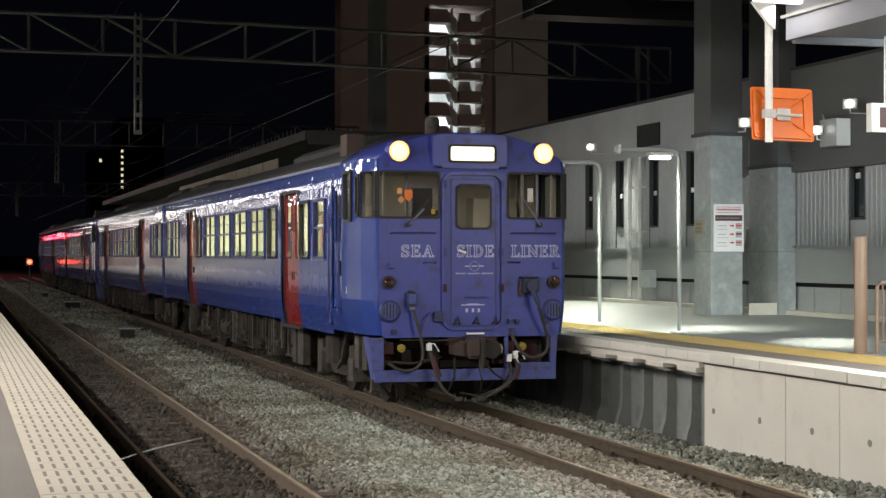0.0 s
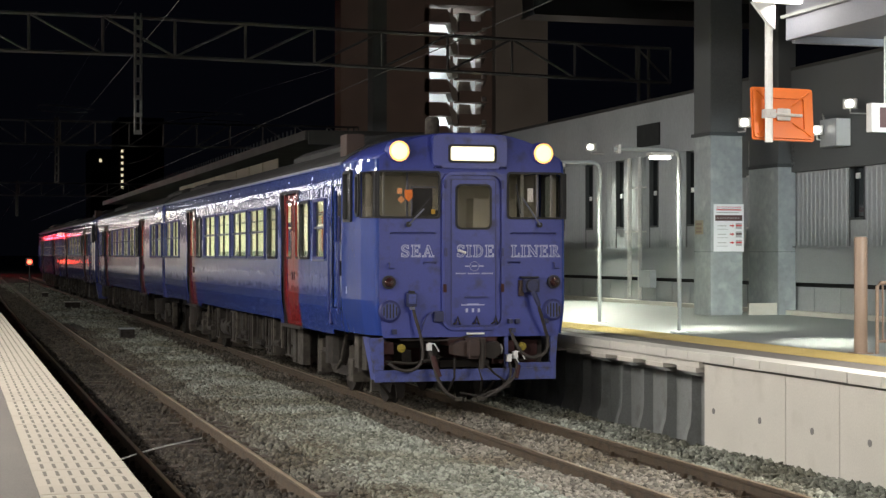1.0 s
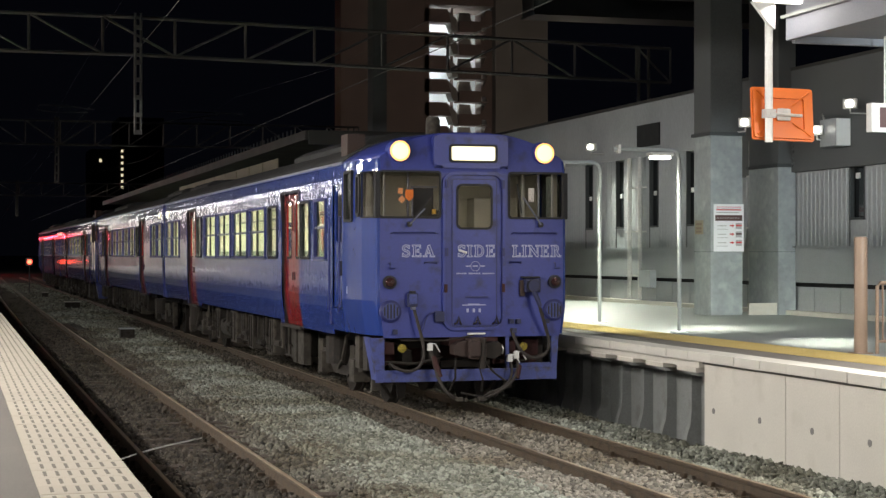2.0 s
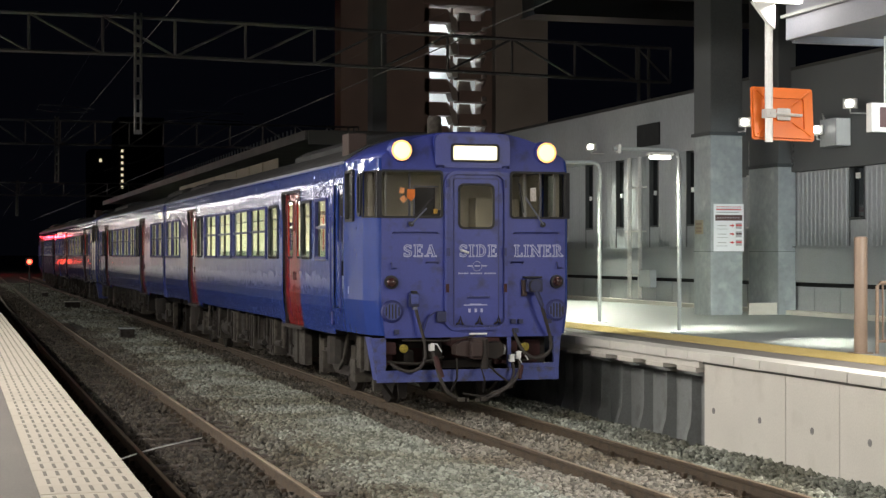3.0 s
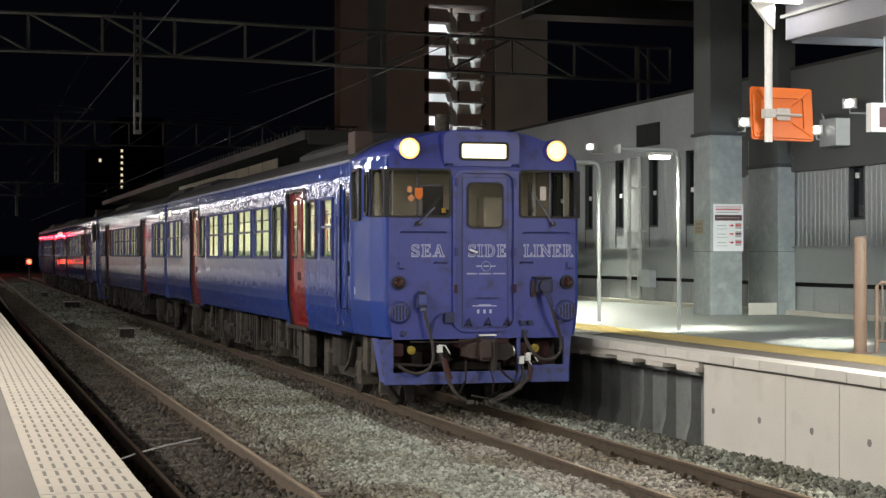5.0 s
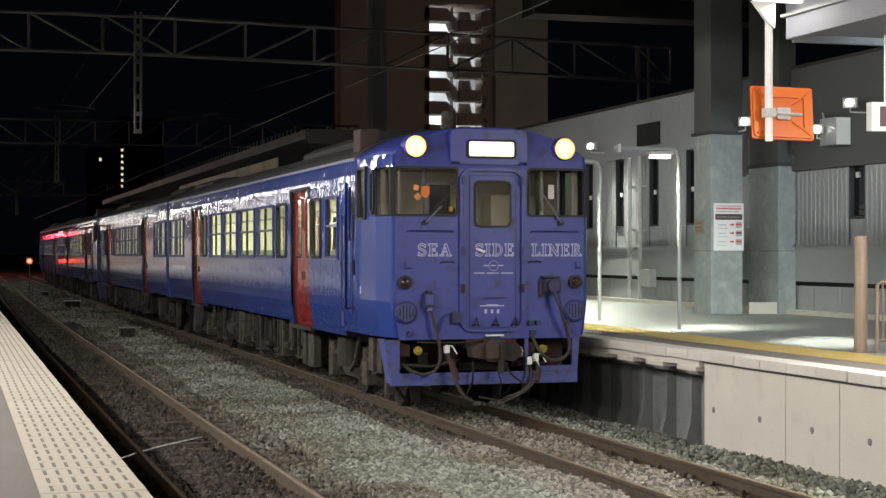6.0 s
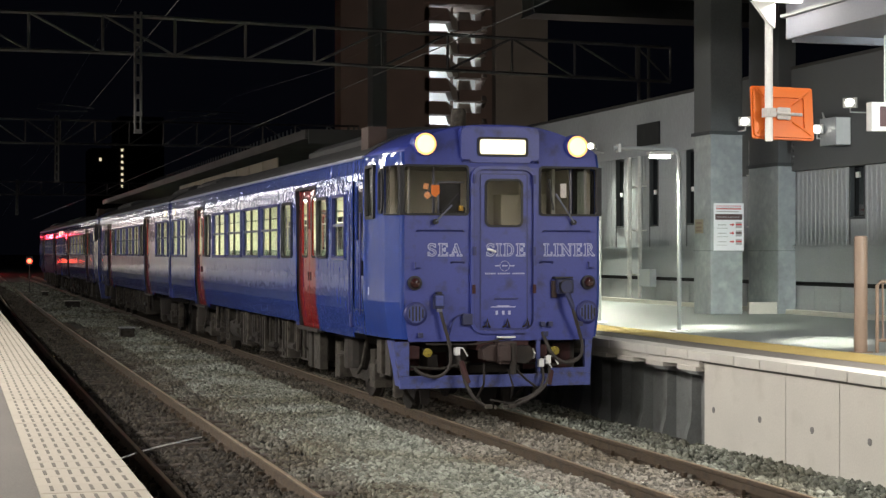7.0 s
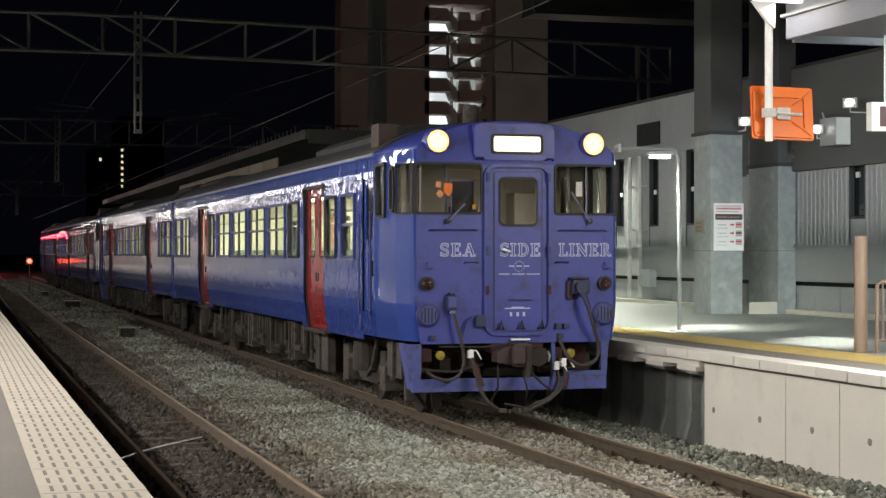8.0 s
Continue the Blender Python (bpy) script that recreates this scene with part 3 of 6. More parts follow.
for i, (a, b) in enumerate(wins[:14]):
    w = tagged(new("window_%d" % (i + 1)), "tall narrow dark window in the corrugated wall", "window", kind="structure")
    w.location = (XW, a, 0)
    wd = b - a
    boxpart("sill_panel", w, M["panel"], (0.03, 0.06, 0, wd, 2.25, 2.70))
    boxpart("pane", w, M["pane_dark"], (0.09, 0.11, 0.04, wd - 0.04, 2.74, 4.26))
    for nm, d in (("window_frame", (0.0, 0.12, 0, 0.04, 2.70, 4.3)), ("window_frame", (0.0, 0.12, wd - 0.04, wd, 2.70, 4.3)), ("sill", (-0.02, 0.12, 0.04, wd - 0.04, 2.70, 2.74))):
        boxpart(nm, w, M["darkmetal"], d, 0.004)
    # white block painted in place of a lamp's reflection in the pane
    boxpart("catch", w, M["white"], (0.07, 0.09, wd * 0.55, wd * 0.8, 3.42, 3.52))
boxpart("fascia_panel", wall, M["panel"], (XW - 0.06, XW + 0.3, 30.2, 110, 4.30, 5.5), label="plain weathered fascia above the windows")
boxpart("coping_cap", wall, M["canopy"], (XW - 0.12, XW + 0.4, 12, 110, 5.5, 5.56))
boxpart("fascia_panel", wall, M["fascia"], (XW - 0.1, XW + 0.3, 12, 30.19, 3.62, 5.5), label="dark grey fascia beam")
boxpart("dark_vent", wall, M["black"], (XW - 0.09, XW - 0.06, 34.1, 35.35, 4.52, 5.02), label="dark louvre opening in the fascia")
for i in range(8):
    boxpart("louvre", wall, M["fascia"], (XW - 0.12, XW - 0.10, 27.9, 28.2, 3.75 + 0.11 * i, 3.80 + 0.11 * i))
for y in (35.65, 35.05, 29.55):
    bm = bmesh.new()
    sweep(bm, [(XW - 0.14, y, 1.1), (XW - 0.14, y, 4.3)], 0.05, 10)
    dp = solid("drainpipe", bm, M["galv"], "galvanised round drainpipe on the station wall", "drainpipe", group="drainpipes", smooth=True)
    for z in (1.6, 2.6, 3.6):
        boxpart("bracket", dp, M["galv"], (XW - 0.21, XW, y - 0.07, y + 0.07, z, z + 0.03))

# pillars
def pillar(x0, x1, y0, y1, top, dark_top, label):
    t = thing("pillar", label, "pillar", ((x0 + x1) / 2, (y0 + y1) / 2, ZP), "big pillars")
    w, d = (x1 - x0) / 2, (y1 - y0) / 2
    boxpart("shaft", t, M["pillar"], (-w, w, -d, d, 0, dark_top - ZP), 0.02, "blue-grey steel clad shaft")
    boxpart("collar", t, M["darkmetal"], (-w - 0.04, w + 0.04, -d - 0.04, d + 0.04, dark_top - ZP, dark_top - ZP + 0.06))
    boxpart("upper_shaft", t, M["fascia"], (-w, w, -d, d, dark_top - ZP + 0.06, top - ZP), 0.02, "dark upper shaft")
    boxpart("seam_line", t, M["darkmetal"], (-w - 0.003, w + 0.003, -d - 0.003, d + 0.003, 1.165, 1.172))
    return t


p1 = pillar(6.76, 7.40, 28.0, 28.72, 12, 4.28, "tall square blue-grey station pillar with a notice")
p2 = pillar(8.13, 8.49, 28.0, 29.2, 12, 3.72, "tall square dark grey station pillar beside the wall")
boxpart("plinth_block", p2, M["concrete"], (-0.75, 0.2, -0.55, -0.475, 0.0, 0.22), 0.01, "concrete block at the foot")
# small box, pipe bend and spout on the wall
boxpart("junction_box", wall, M["lower"], (XW - 0.18, XW - 0.02, 34.4, 35.1, 1.36, 1.74), 0.01, "small beige box on the dado")
boxpart("dark_slot", wall, M["black"], (XW - 0.03, XW - 0.02, 30.2, 30.7, 1.72, 1.78))
# cross girder and ceiling deck carried by the pillars
bm = bmesh.new()
box(bm, 6.5, 12, 28.1, 29.0, 11, 12.5)
solid("roof_beam", bm, M["darkmetal"], "dark girder high over the platform", "girder", "structure")

# notice on the pillar
t = thing("notice_poster", "white notice with red arrows on the pillar", "poster", (7.115, 27.99, 2.585))
bm = bmesh.new()
box(bm, -0.30, 0.30, -0.006, 0.004, -0.435, 0.435)
part("sheet", bm, M["paper"], t)
for dx0, dx1, z0, z1, mm in ((-0.25, 0.25, 0.32, 0.34, "print_red"), (-0.25, 0.2, 0.27, 0.29, "print_grey"), (-0.27, 0.27, 0.13, 0.235, "print_dark")):
    boxpart("printed_bar", t, M[mm], (dx0, dx1, -0.010, -0.006, z0, z1))
for i in range(3):
    z = 0.04 - 0.155 * i
    boxpart("printed_bar", t, M["print_grey"], (-0.22, -0.05, -0.010, -0.006, z - 0.01, z + 0.005))
    boxpart("printed_bar", t, M["print_grey"], (-0.24, -0.02, -0.010, -0.006, z - 0.07, z - 0.06))
    boxpart("printed_photo", t, M["print_grey"], (0.14, 0.26, -0.010, -0.006, z - 0.06, z + 0.05))
    boxpart("printed_photo_band", t, M["print_red" if i != 1 else "print_dark"], (0.14, 0.26, -0.012, -0.010, z - 0.01, z + 0.02))
    bm = bmesh.new()
    vs = [bm.verts.new((a, -0.011, z + b)) for a, b in ((0.02, 0.012), (0.07, 0.012), (0.07, 0.03), (0.11, 0.0), (0.07, -0.03), (0.07, -0.012), (0.02, -0.012))]
    bm.faces.new(vs)
    part("printed_arrow", bm, M["print_red"], t)
for k in range(2):
    for x in range(11):
        boxpart("printed_bar", t, M["print_red" if k == 0 else "print_grey"], (-0.25 + 0.046 * x, -0.218 + 0.046 * x, -0.0105, -0.006, 0.375 - 0.03 * k, 0.388 - 0.03 * k))
for x in range(9):
    boxpart("printed_bar", t, M["print_grey"], (-0.24 + 0.052 * x, -0.20 + 0.052 * x, -0.0125, -0.010, 0.175, 0.187))
t = thing("wall_plate", "small brass-coloured plate on the pillar", "plate", (6.745, 28.45, 2.6))
boxpart("plate", t, M["beige"], (-0.012, 0.0, -0.17, 0.17, -0.13, 0.13))
for z in (-0.08, -0.02, 0.06):
    boxpart("printed_bar", t, M["brown"], (-0.016, -0.012, -0.12, 0.12, z - 0.02, z + 0.02))

# ---- platform lamps ----
def post_lamp(x, y, reach, head, label, aim_at, watts):
    t = thing("platform_lamp", label, "street lamp", (x, y, ZP), "platform lamps")
    h = 2.62
    bm = bmesh.new()
    sweep(bm, [(0, 0, 0), (0, 0, h - 0.18)] + bezier((0, 0, h - 0.18), (0, 0, h - 0.05), (-0.05, 0, h), (-0.18, 0, h), 6)[1:] + [(-reach, 0, h)], 0.032, 10)
    part("post", bm, M["post"], t, "white tubular post with a bent arm", smooth=True)
    boxpart("base_plate", t, M["white"], (-0.1, 0.1, -0.1, 0.1, 0, 0.02), 0.004)
    bm = bmesh.new()
    box(bm, -head - 0.18, -head + 0.18, -0.09, 0.09, h - 0.085, h - 0.035, 0.02)
    part("lamp_head", bm, M["galv"], t)
    boxpart("lens", t, M["lamp_white"], (-head - 0.14, -head + 0.14, -0.07, 0.07, h - 0.135, h - 0.085), 0.022, "glowing lamp lens")
    boxpart("arm_clamp", t, M["galv"], (-reach + 0.06, -reach + 0.1, -0.05, 0.05, h - 0.06, h + 0.06))
    lamp("platform_lamp_light", "SPOT", look((x - head, y, ZP + h - 0.15), aim_at), watts, POOL, 0.08, cone=110, blend=0.6)
    return t


post_lamp(3.59, 25.5, 0.95, 0.80, "white tubular platform lamp with a hooked arm", (3.9, 27.5, ZP), 700)
post_lamp(3.51, 22.2, 1.02, 0.30, "white tubular platform lamp with a long arm", (4.0, 24.2, ZP), 800)


def flood(x, y, z, label, aim_at, watts, cone, to):
    t = thing("flood_lamp", label, "flood lamp", (x, y, z), "wall flood lamps")
    bm = bmesh.new()
    turn = pose(0, 0, 0, 0, 0, 48)
    box(bm, -0.05, 0.06, -0.12, 0.12, -0.085, 0.085, 0.015)
    bm.transform(turn)
    part("housing", bm, M["galv"], t)
    bm = bmesh.new()
    plate(bm, rounded(0.14, 0.12, 0.058), turn @ Matrix.Translation((-0.05, 0, 0)) @ pose(0, 0, 0, 0, 0, -90), 0.02)
    part("lens", bm, M["lamp_white"], t, "glowing lens")
    bm = bmesh.new()
    sweep(bm, [(0.0, 0, -0.06), (0.0, 0, -0.16), (to[0] - x, to[1] - y, -0.16)], 0.015, 6)
    part("bracket", bm, M["galv"], t)
    lamp("flood_light", "SPOT", look((x - 0.11, y - 0.11, z), aim_at), watts, POOL, 0.10, cone=cone, blend=0.9)


flood(8.1, 37.4, 4.66, "bright flood lamp on the station wall", (6.0, 35.0, ZP), 1500, 115, (8.46, 37.4))
flood(7.31, 27.7, 4.50, "bright flood lamp beside the pillar", (4.5, 23.5, ZP), 1400, 14, (7.31, 28.02))
flood(8.1, 25.36, 4.66, "bright flood lamp on a bracket", (4.1, 19.2, ZP), 1250, 11, (8.42, 25.36))
flood(8.0, 26.32, 4.275, "bright flood lamp beside the switch box", (3.9, 27.7, ZP), 900, 13, (8.42, 26.5))
t = thing("switch_box", "pale grey metal switch box hung on the wall", "box", (8.15, 25.85, 4.02))
boxpart("housing", t, M["panel"], (-0.05, 0.24, 0, 0.55, -0.04, 0.44), 0.01)
boxpart("door", t, M["white"], (-0.04, 0.23, -0.015, -0.002, -0.03, 0.43), 0.004)
bm = bmesh.new()
sweep(bm, bezier((0, 0.5, 0.42), (0, 0.55, 0.62), (0.1, 0.8, 0.6), (0.3, 0.9, 0.4)), 0.014, 6)
part("conduit", bm, M["galv"], t)

# ---- mirror on a hanging pole, roof edge, sign ----
t = thing("platform_mirror", "square mirror with an orange back hung on a white pole", "mirror", (2.25, 17.0, 3.38))
bm = bmesh.new()
sweep(bm, [(0, 0, -0.02), (0, 0, 1.62)], 0.045, 12)
part("hanging_pole", bm, M["white"], t, "white round pole", smooth=True)
tilt = pose(0.24, 0.16, 0.305, -12, 2, -8)
bm = bmesh.new()
plate(bm, rounded(0.73, 0.62, 0.03), tilt, 0.03)
plate(bm, rounded(0.69, 0.58, 0.03), tilt @ Matrix.Translation((0, -0.03, 0)), 0.03, [(x * 0.72, z * 0.62) for x, z in rounded(0.69, 0.58, 0.03)])
for sx, sz in ((1, 1), (1, -1), (-1, 1), (-1, -1)):
    a, b = tilt @ Vector((sx * 0.12, -0.03, sz * 0.10)), tilt @ Vector((sx * 0.31, -0.075, sz * 0.26))
    sweep(bm, [a, b], 0.012, 6)
part("back_shell", bm, M["orange"], t, "moulded orange back with ribs")
bm = bmesh.new()
plate(bm, rounded(0.69, 0.58, 0.03), tilt @ Matrix.Translation((0, 0.012, 0)), 0.008)
part("mirror_face", bm, M["steel"], t)
bm = bmesh.new()
sweep(bm, [(-0.02, -0.06, 0.30), (0.12, 0.05, 0.30), (0.44, 0.05, 0.29)], 0.018, 8)
part("arm", bm, M["galv"], t, "galvanised mounting arm")
boxpart("clamp", t, M["galv"], (-0.06, 0.06, -0.065, 0.06, 0.25, 0.35), 0.006)
bm = bmesh.new()
plate(bm, rounded(0.16, 0.14, 0.02), tilt @ Matrix.Translation((0, -0.065, -0.02)), 0.02)
part("bracket_plate", bm, M["galv"], t)
t = thing("tube_lamp", "glowing tube lamp on the roof edge", "lamp", (2.25, 16.95, 4.92))
boxpart("tube", t, M["tube_white"], (-0.2, 0.6, -0.05, 0.05, 0.0, 0.06), 0.015)
boxpart("fixture", t, M["white"], (-0.55, 0.65, -0.08, 0.08, 0.06, 0.14), 0.01)
bm = bmesh.new()
v = [(-0.24, 0.0), (0.04, 0.0), (0.04, -0.30), (-0.04, -0.24)]
a = [bm.verts.new((x, -0.03, z)) for x, z in v]
b = [bm.verts.new((x, 0.03, z)) for x, z in v]
for i in range(4):
    bm.faces.new((a[i], a[(i + 1) % 4], b[(i + 1) % 4], b[i]))
bm.faces.new(a[::-1])
bm.faces.new(b)
part("gusset", bm, M["white"], t, "triangular white gusset")
roof = tagged(new("roof_far_platform"), "white steel platform roof edge with a deep fascia", "roof", kind="structure")
boxpart("fascia", roof, M["canopy_white"], (2.62, 2.70, 5, 17.3, 4.55, 5.05), 0.01)
boxpart("soffit", roof, M["canopy_white"], (2.70, 7.5, 5, 17.3, 4.60, 4.66))
boxpart("end_fascia", roof, M["canopy_white"], (2.70, 7.5, 17.22, 17.3, 4.52, 5.05))
boxpart("gutter", roof, M["post"], (2.57, 2.62, 5, 17.34, 4.80, 4.84), 0.01)
boxpart("deck", roof, M["canopy"], (2.3, 7.5, 5, 17.3, 5.05, 5.12))
t = thing("hanging_sign", "white hanging sign box with a dark panel", "sign", (3.515, 17.0, 3.5))
boxpart("case", t, M["white"], (0, 0.9, -0.06, 0.06, 0, 0.33), 0.01)
boxpart("panel", t, M["print_dark"], (0.105, 0.85, -0.068, -0.06, 0.05, 0.28))
bm = bmesh.new()
sweep(bm, [(0.205, 0, 0.33), (0.205, 0, 1.1)], 0.012, 6)
part("hanger", bm, M["white"], t)
# post and railing
t = thing("barrier_post", "round brown barrier post on the platform", "post", (3.32, 16.85, ZP))
bm = bmesh.new()
sweep(bm, [(0, 0, 0), (0, 0, 1.30), (0, 0, 1.32)], [0.075, 0.075, 0.065], 20)
part("shaft", bm, M["brown"], t, smooth=True)
boxpart("foot", t, M["brown"], (-0.1, 0.1, -0.1, 0.1, 0, 0.012))
t = thing("barrier_railing", "low brown metal railing beside the post", "railing", (3.47, 16.75, ZP))
bm = bmesh.new()
sweep(bm, [(0.0, 0, 0.0), (0.0, 0, 0.76), (0.04, 0, 0.80), (1.4, 0, 0.80), (1.4, 0, 0)], 0.022, 8)
part("frame", bm, M["brown"], t, smooth=True)
bm = bmesh.new()
sweep(bm, [(0, 0, 0.14), (1.4, 0, 0.14)], 0.018, 8)
part("lower_bar", bm, M["brown"], t)
for i in range(12):
    bm = bmesh.new()
    sweep(bm, [(0.07 + 0.085 * i, 0, 0.14), (0.07 + 0.085 * i, 0, 0.78)], 0.012, 6)
    part("bar", bm, M["brown"], t)

# ---- far canopy behind the train ----
fc = tagged(new("roof_far_canopy"), "long platform roof with a pale beige fascia behind the train", "roof", kind="structure")
boxpart("deck", fc, M["canopy"], (3.0, 8.3, 46, 112, 5.37, 5.55))
boxpart("fascia", fc, M["canopy"], (2.92, 3.0, 46, 112, 5.31, 5.57))
boxpart("end_face", fc, M["canopy"], (3.0, 8.3, 45.9, 46, 5.17, 5.57))
for i in range(9):
    y = 51 + 2.6 * i
    boxpart("beige_board", fc, M["beige"], (3.08, 3.12, y + 0.06, y + 2.54, 4.70, 5.06), 0.01, "beige lit signboard panel")
boxpart("rail_fence", fc, M["darkmetal"], (3.3, 3.34, 50, 90, 5.57, 5.59))
for i in range(60):
    boxpart("fence_bar", fc, M["darkmetal"], (3.3, 3.34, 50 + 0.66 * i, 50.06 + 0.66 * i, 5.55, 5.87))
# added fill lamps without fittings that brighten the beige boards
for y in (58, 74):
    lamp("board_fill_light", "AREA", pose(2.2, y + 4, 4.2, 0, -90, 0) @ pose(0, 0, 0, 0, 180, 0), 6, (1.0, 0.85, 0.6), 0.2, 10)
for i in range(8):
    boxpart("column", fc, M["pillar"], (5.4, 5.6, 47 + 9 * i, 47.2 + 9 * i, ZP, 5.3))

# ---- gantries ----
def gantry(y, x0, x1, z0, z1, bays, drops, ends, r, sag=0.0, stop=99):
    def at(x, z):
        return (x, -0.3, z - sag * max(0.0, x + 2.3))

    t = thing("catenary_gantry", "grey lattice steel gantry carrying overhead wires", "gantry", (0, y, 0), "gantries")
    for z in (z0, z1):
        for dy in (-0.3,):
            bm = bmesh.new()
            sweep(bm, [at(x0, z), at(-2.3, z), at(min(x1, stop), z)], r, 4)
            part("chord", bm, M["gantry"], t)
    w = (x1 - x0) / bays
    for i in range(bays + 1):
        x = min(x0 + w * i, stop)
        xe = min(x + w, stop)
        bm = bmesh.new()
        sweep(bm, [at(x, z0), at(x, z1)], r * 0.8, 4)
        part("upright", bm, M["gantry"], t)
        if i < bays:
            a, b = (z0, z1) if bays * 0.5 <= i < bays - 3 else (z1, z0)
            bm = bmesh.new()
            sweep(bm, [at(x, a), at(xe, b)], r * 0.7, 4)
            part("diagonal", bm, M["gantry"], t)
    for x, zb, zt in drops:
        m = part("drop_mast", (lambda b: (sweep(b, [(x - 0.07, -0.35, zb), (x - 0.07, -0.35, zt)], r * 0.75, 4), b)[1])(bmesh.new()), M["gantry"], t)
        bm = bmesh.new()
        sweep(bm, [(x + 0.07, -0.35, zb), (x + 0.07, -0.35, zt)], r * 0.75, 4)
        part("mast_leg", bm, M["gantry"], m)
        k = zb
        while k < zt:
            boxpart("batten", m, M["gantry"], (x - 0.09, x + 0.09, -0.40, -0.32, k, k + 0.10))
            k += 0.42
    for x, zb in ends:
        for dx in (-0.14, 0.14):
            bm = bmesh.new()
            sweep(bm, [(x + dx, 0, zb), (x + dx, 0, z1 - sag * max(0.0, x + 2.3))], r * 1.1, 4)
            part("column", bm, M["gantry"], t)
    return t


gantry(41, -15.14, 12.38, 6.90, 7.80, 16, [(-2.27, 4.98, 7.9)], [(11.0, 0), (-15.8, 0)], 0.045, 0.02, 11.63)
gantry(80, -16, 12.5, 7.2, 8.3, 18, [(-1.9, 5.4, 8.5)], [(12.2, 0), (-15.8, 0)], 0.05)
gantry(150, -16, 14, 7.2, 8.3, 16, [(-1.2, 5.4, 8.5)], [(-15.8, 0)], 0.06)


def wire(name, pts, r, label):
    bm = bmesh.new()
    sweep(bm, pts, r, 5)
    solid(name, bm, M["wire"], label, "wire", group="overhead wires")


wire("contact_wire", [(0.1, 8, 5.05), (0.1, 41, 5.0), (0.2, 80, 5.0), (0.0, 150, 5.0)], 0.007, "thin contact wire over the train's track")
wire("catenary_wire", [(0.1, 8, 5.9), (0.1, 20, 5.5), (0.1, 30, 5.5), (0.1, 41, 5.95), (0.1, 60, 5.5), (0.1, 80, 5.95)], 0.0018, "thin carrying wire over the train's track")
wire("contact_wire", [(-4.1, 8, 5.05), (-3.9, 41, 5.0), (-3.6, 80, 5.0), (-2.6, 150, 5.0)], 0.0025, "thin contact wire over the near track")
wire("catenary_wire", [(-4.1, 8, 6.2), (-3.9, 41, 6.0), (-3.8, 60, 5.5), (-3.6, 80, 6.0)], 0.0018, "thin carrying wire over the near track")
t = thing("pull_off_arm", "thin bent pull-off arms on the far gantry", "arm", (0, 79.6, 0), "pull-off arms")
for pts in ([(3.2, 0, 8.85), (5.0, 0, 8.85), (6.8, 0, 8.80)], [(2.2, 0, 8.20), (3.9, 0, 8.50), (5.6, 0, 8.75)], [(4.9, 0, 8.50), (6.8, 0, 8.42)],
            [(-0.5, 0, 8.72), (-2.2, 0, 8.70), (-2.8, 0, 8.80), (-2.7, 0, 9.02), (-1.6, 0, 9.0), (-0.2, 0, 8.85)]):
    bm = bmesh.new()
    sweep(bm, pts, 0.03, 6)
    part("tube", bm, M["gantry"], t)

# ---- buildings behind ----
b = tagged(new("office_block"), "dark brown tall building with an open lit stair tower", "building", kind="")
boxpart("wall", b, M["building"], (18.5, 24.7, 110, 111.8, -0.2, 34), label="dark brown facade")
boxpart("wall", b, M["building"], (21.5, 34, 114.5, 116, -0.2, 34), label="dark recessed facade behind the stair")
boxpart("shaft_wall", b, M["stair"], (24.72, 29.3, 114.3, 114.48, -0.2, 19.2), label="white wall of the stair well")
boxpart("corner_column", b, M["towers"], (29.3, 33.1, 109.5, 114.3, -0.2, 34), label="broad grey-brown column")
for i in range(12):
    z = 0.4 + 1.6 * i
    for nm, y0, mm, label, outline in (
            ("stair_landing", 110.0, "building", "dark stair parapet", [(24.35, z), (26.25, z), (26.1, z + 0.45), (25.95, z + 0.9), (24.35, z + 0.9)]),
            ("stair_flight", 110.2, "towers", "grey sloping underside of a flight", [(26.0, z + 0.92), (26.72, z + 0.22), (26.80, z - 0.55), (26.45, z - 0.55), (26.22, z + 0.1)]),
            ("stair_landing", 110.05, "building", "dark stair parapet", [(26.86, z - 0.62), (28.46, z - 0.62), (28.46, z + 0.14), (26.86, z + 0.14)]),
            ("newel_block", 112.0, "towers", "grey wall between two flights", [(27.30, z + 0.14), (28.40, z + 0.14), (28.22, z + 0.98), (27.42, z + 0.98)]),
            ("stair_flight", 110.25, "building", "dark stringer of a flight", [(28.48, z - 0.20), (29.28, z - 0.20), (29.28, z + 0.92), (28.86, z + 0.92), (28.62, z + 0.38), (28.48, z + 0.70)]),
            ("landing_edge", 110.3, "building", "thin slab edge", [(28.48, z - 0.66), (29.28, z - 0.66), (29.28, z - 0.56), (28.48, z - 0.56)]),
            ("landing_edge", 110.3, "building", "dark end of a landing", [(28.95, z - 0.56), (29.28, z - 0.56), (29.28, z - 0.20), (28.85, z - 0.20)])):
        bm = bmesh.new()
        aa = [bm.verts.new((x, y0, zz)) for x, zz in outline]
        bb = [bm.verts.new((x, 111.4 if y0 < 111 else 112.4, zz)) for x, zz in outline]
        k = len(aa)
        for j in range(k):
            bm.faces.new((aa[j], aa[(j + 1) % k], bb[(j + 1) % k], bb[j]))
        bm.faces.new(aa[::-1])
        bm.faces.new(bb)
        part(nm, bm, M[mm], b, label)
boxpart("newel_edge", b, M["building"], (26.70, 26.84, 111.5, 111.8, -0.2, 19.2), label="thin dark stair rail post")
boxpart("stair_roof", b, M["building"], (24.3, 29.29, 109.9, 114.29, 19.2, 19.7), label="dark stair roof slab")
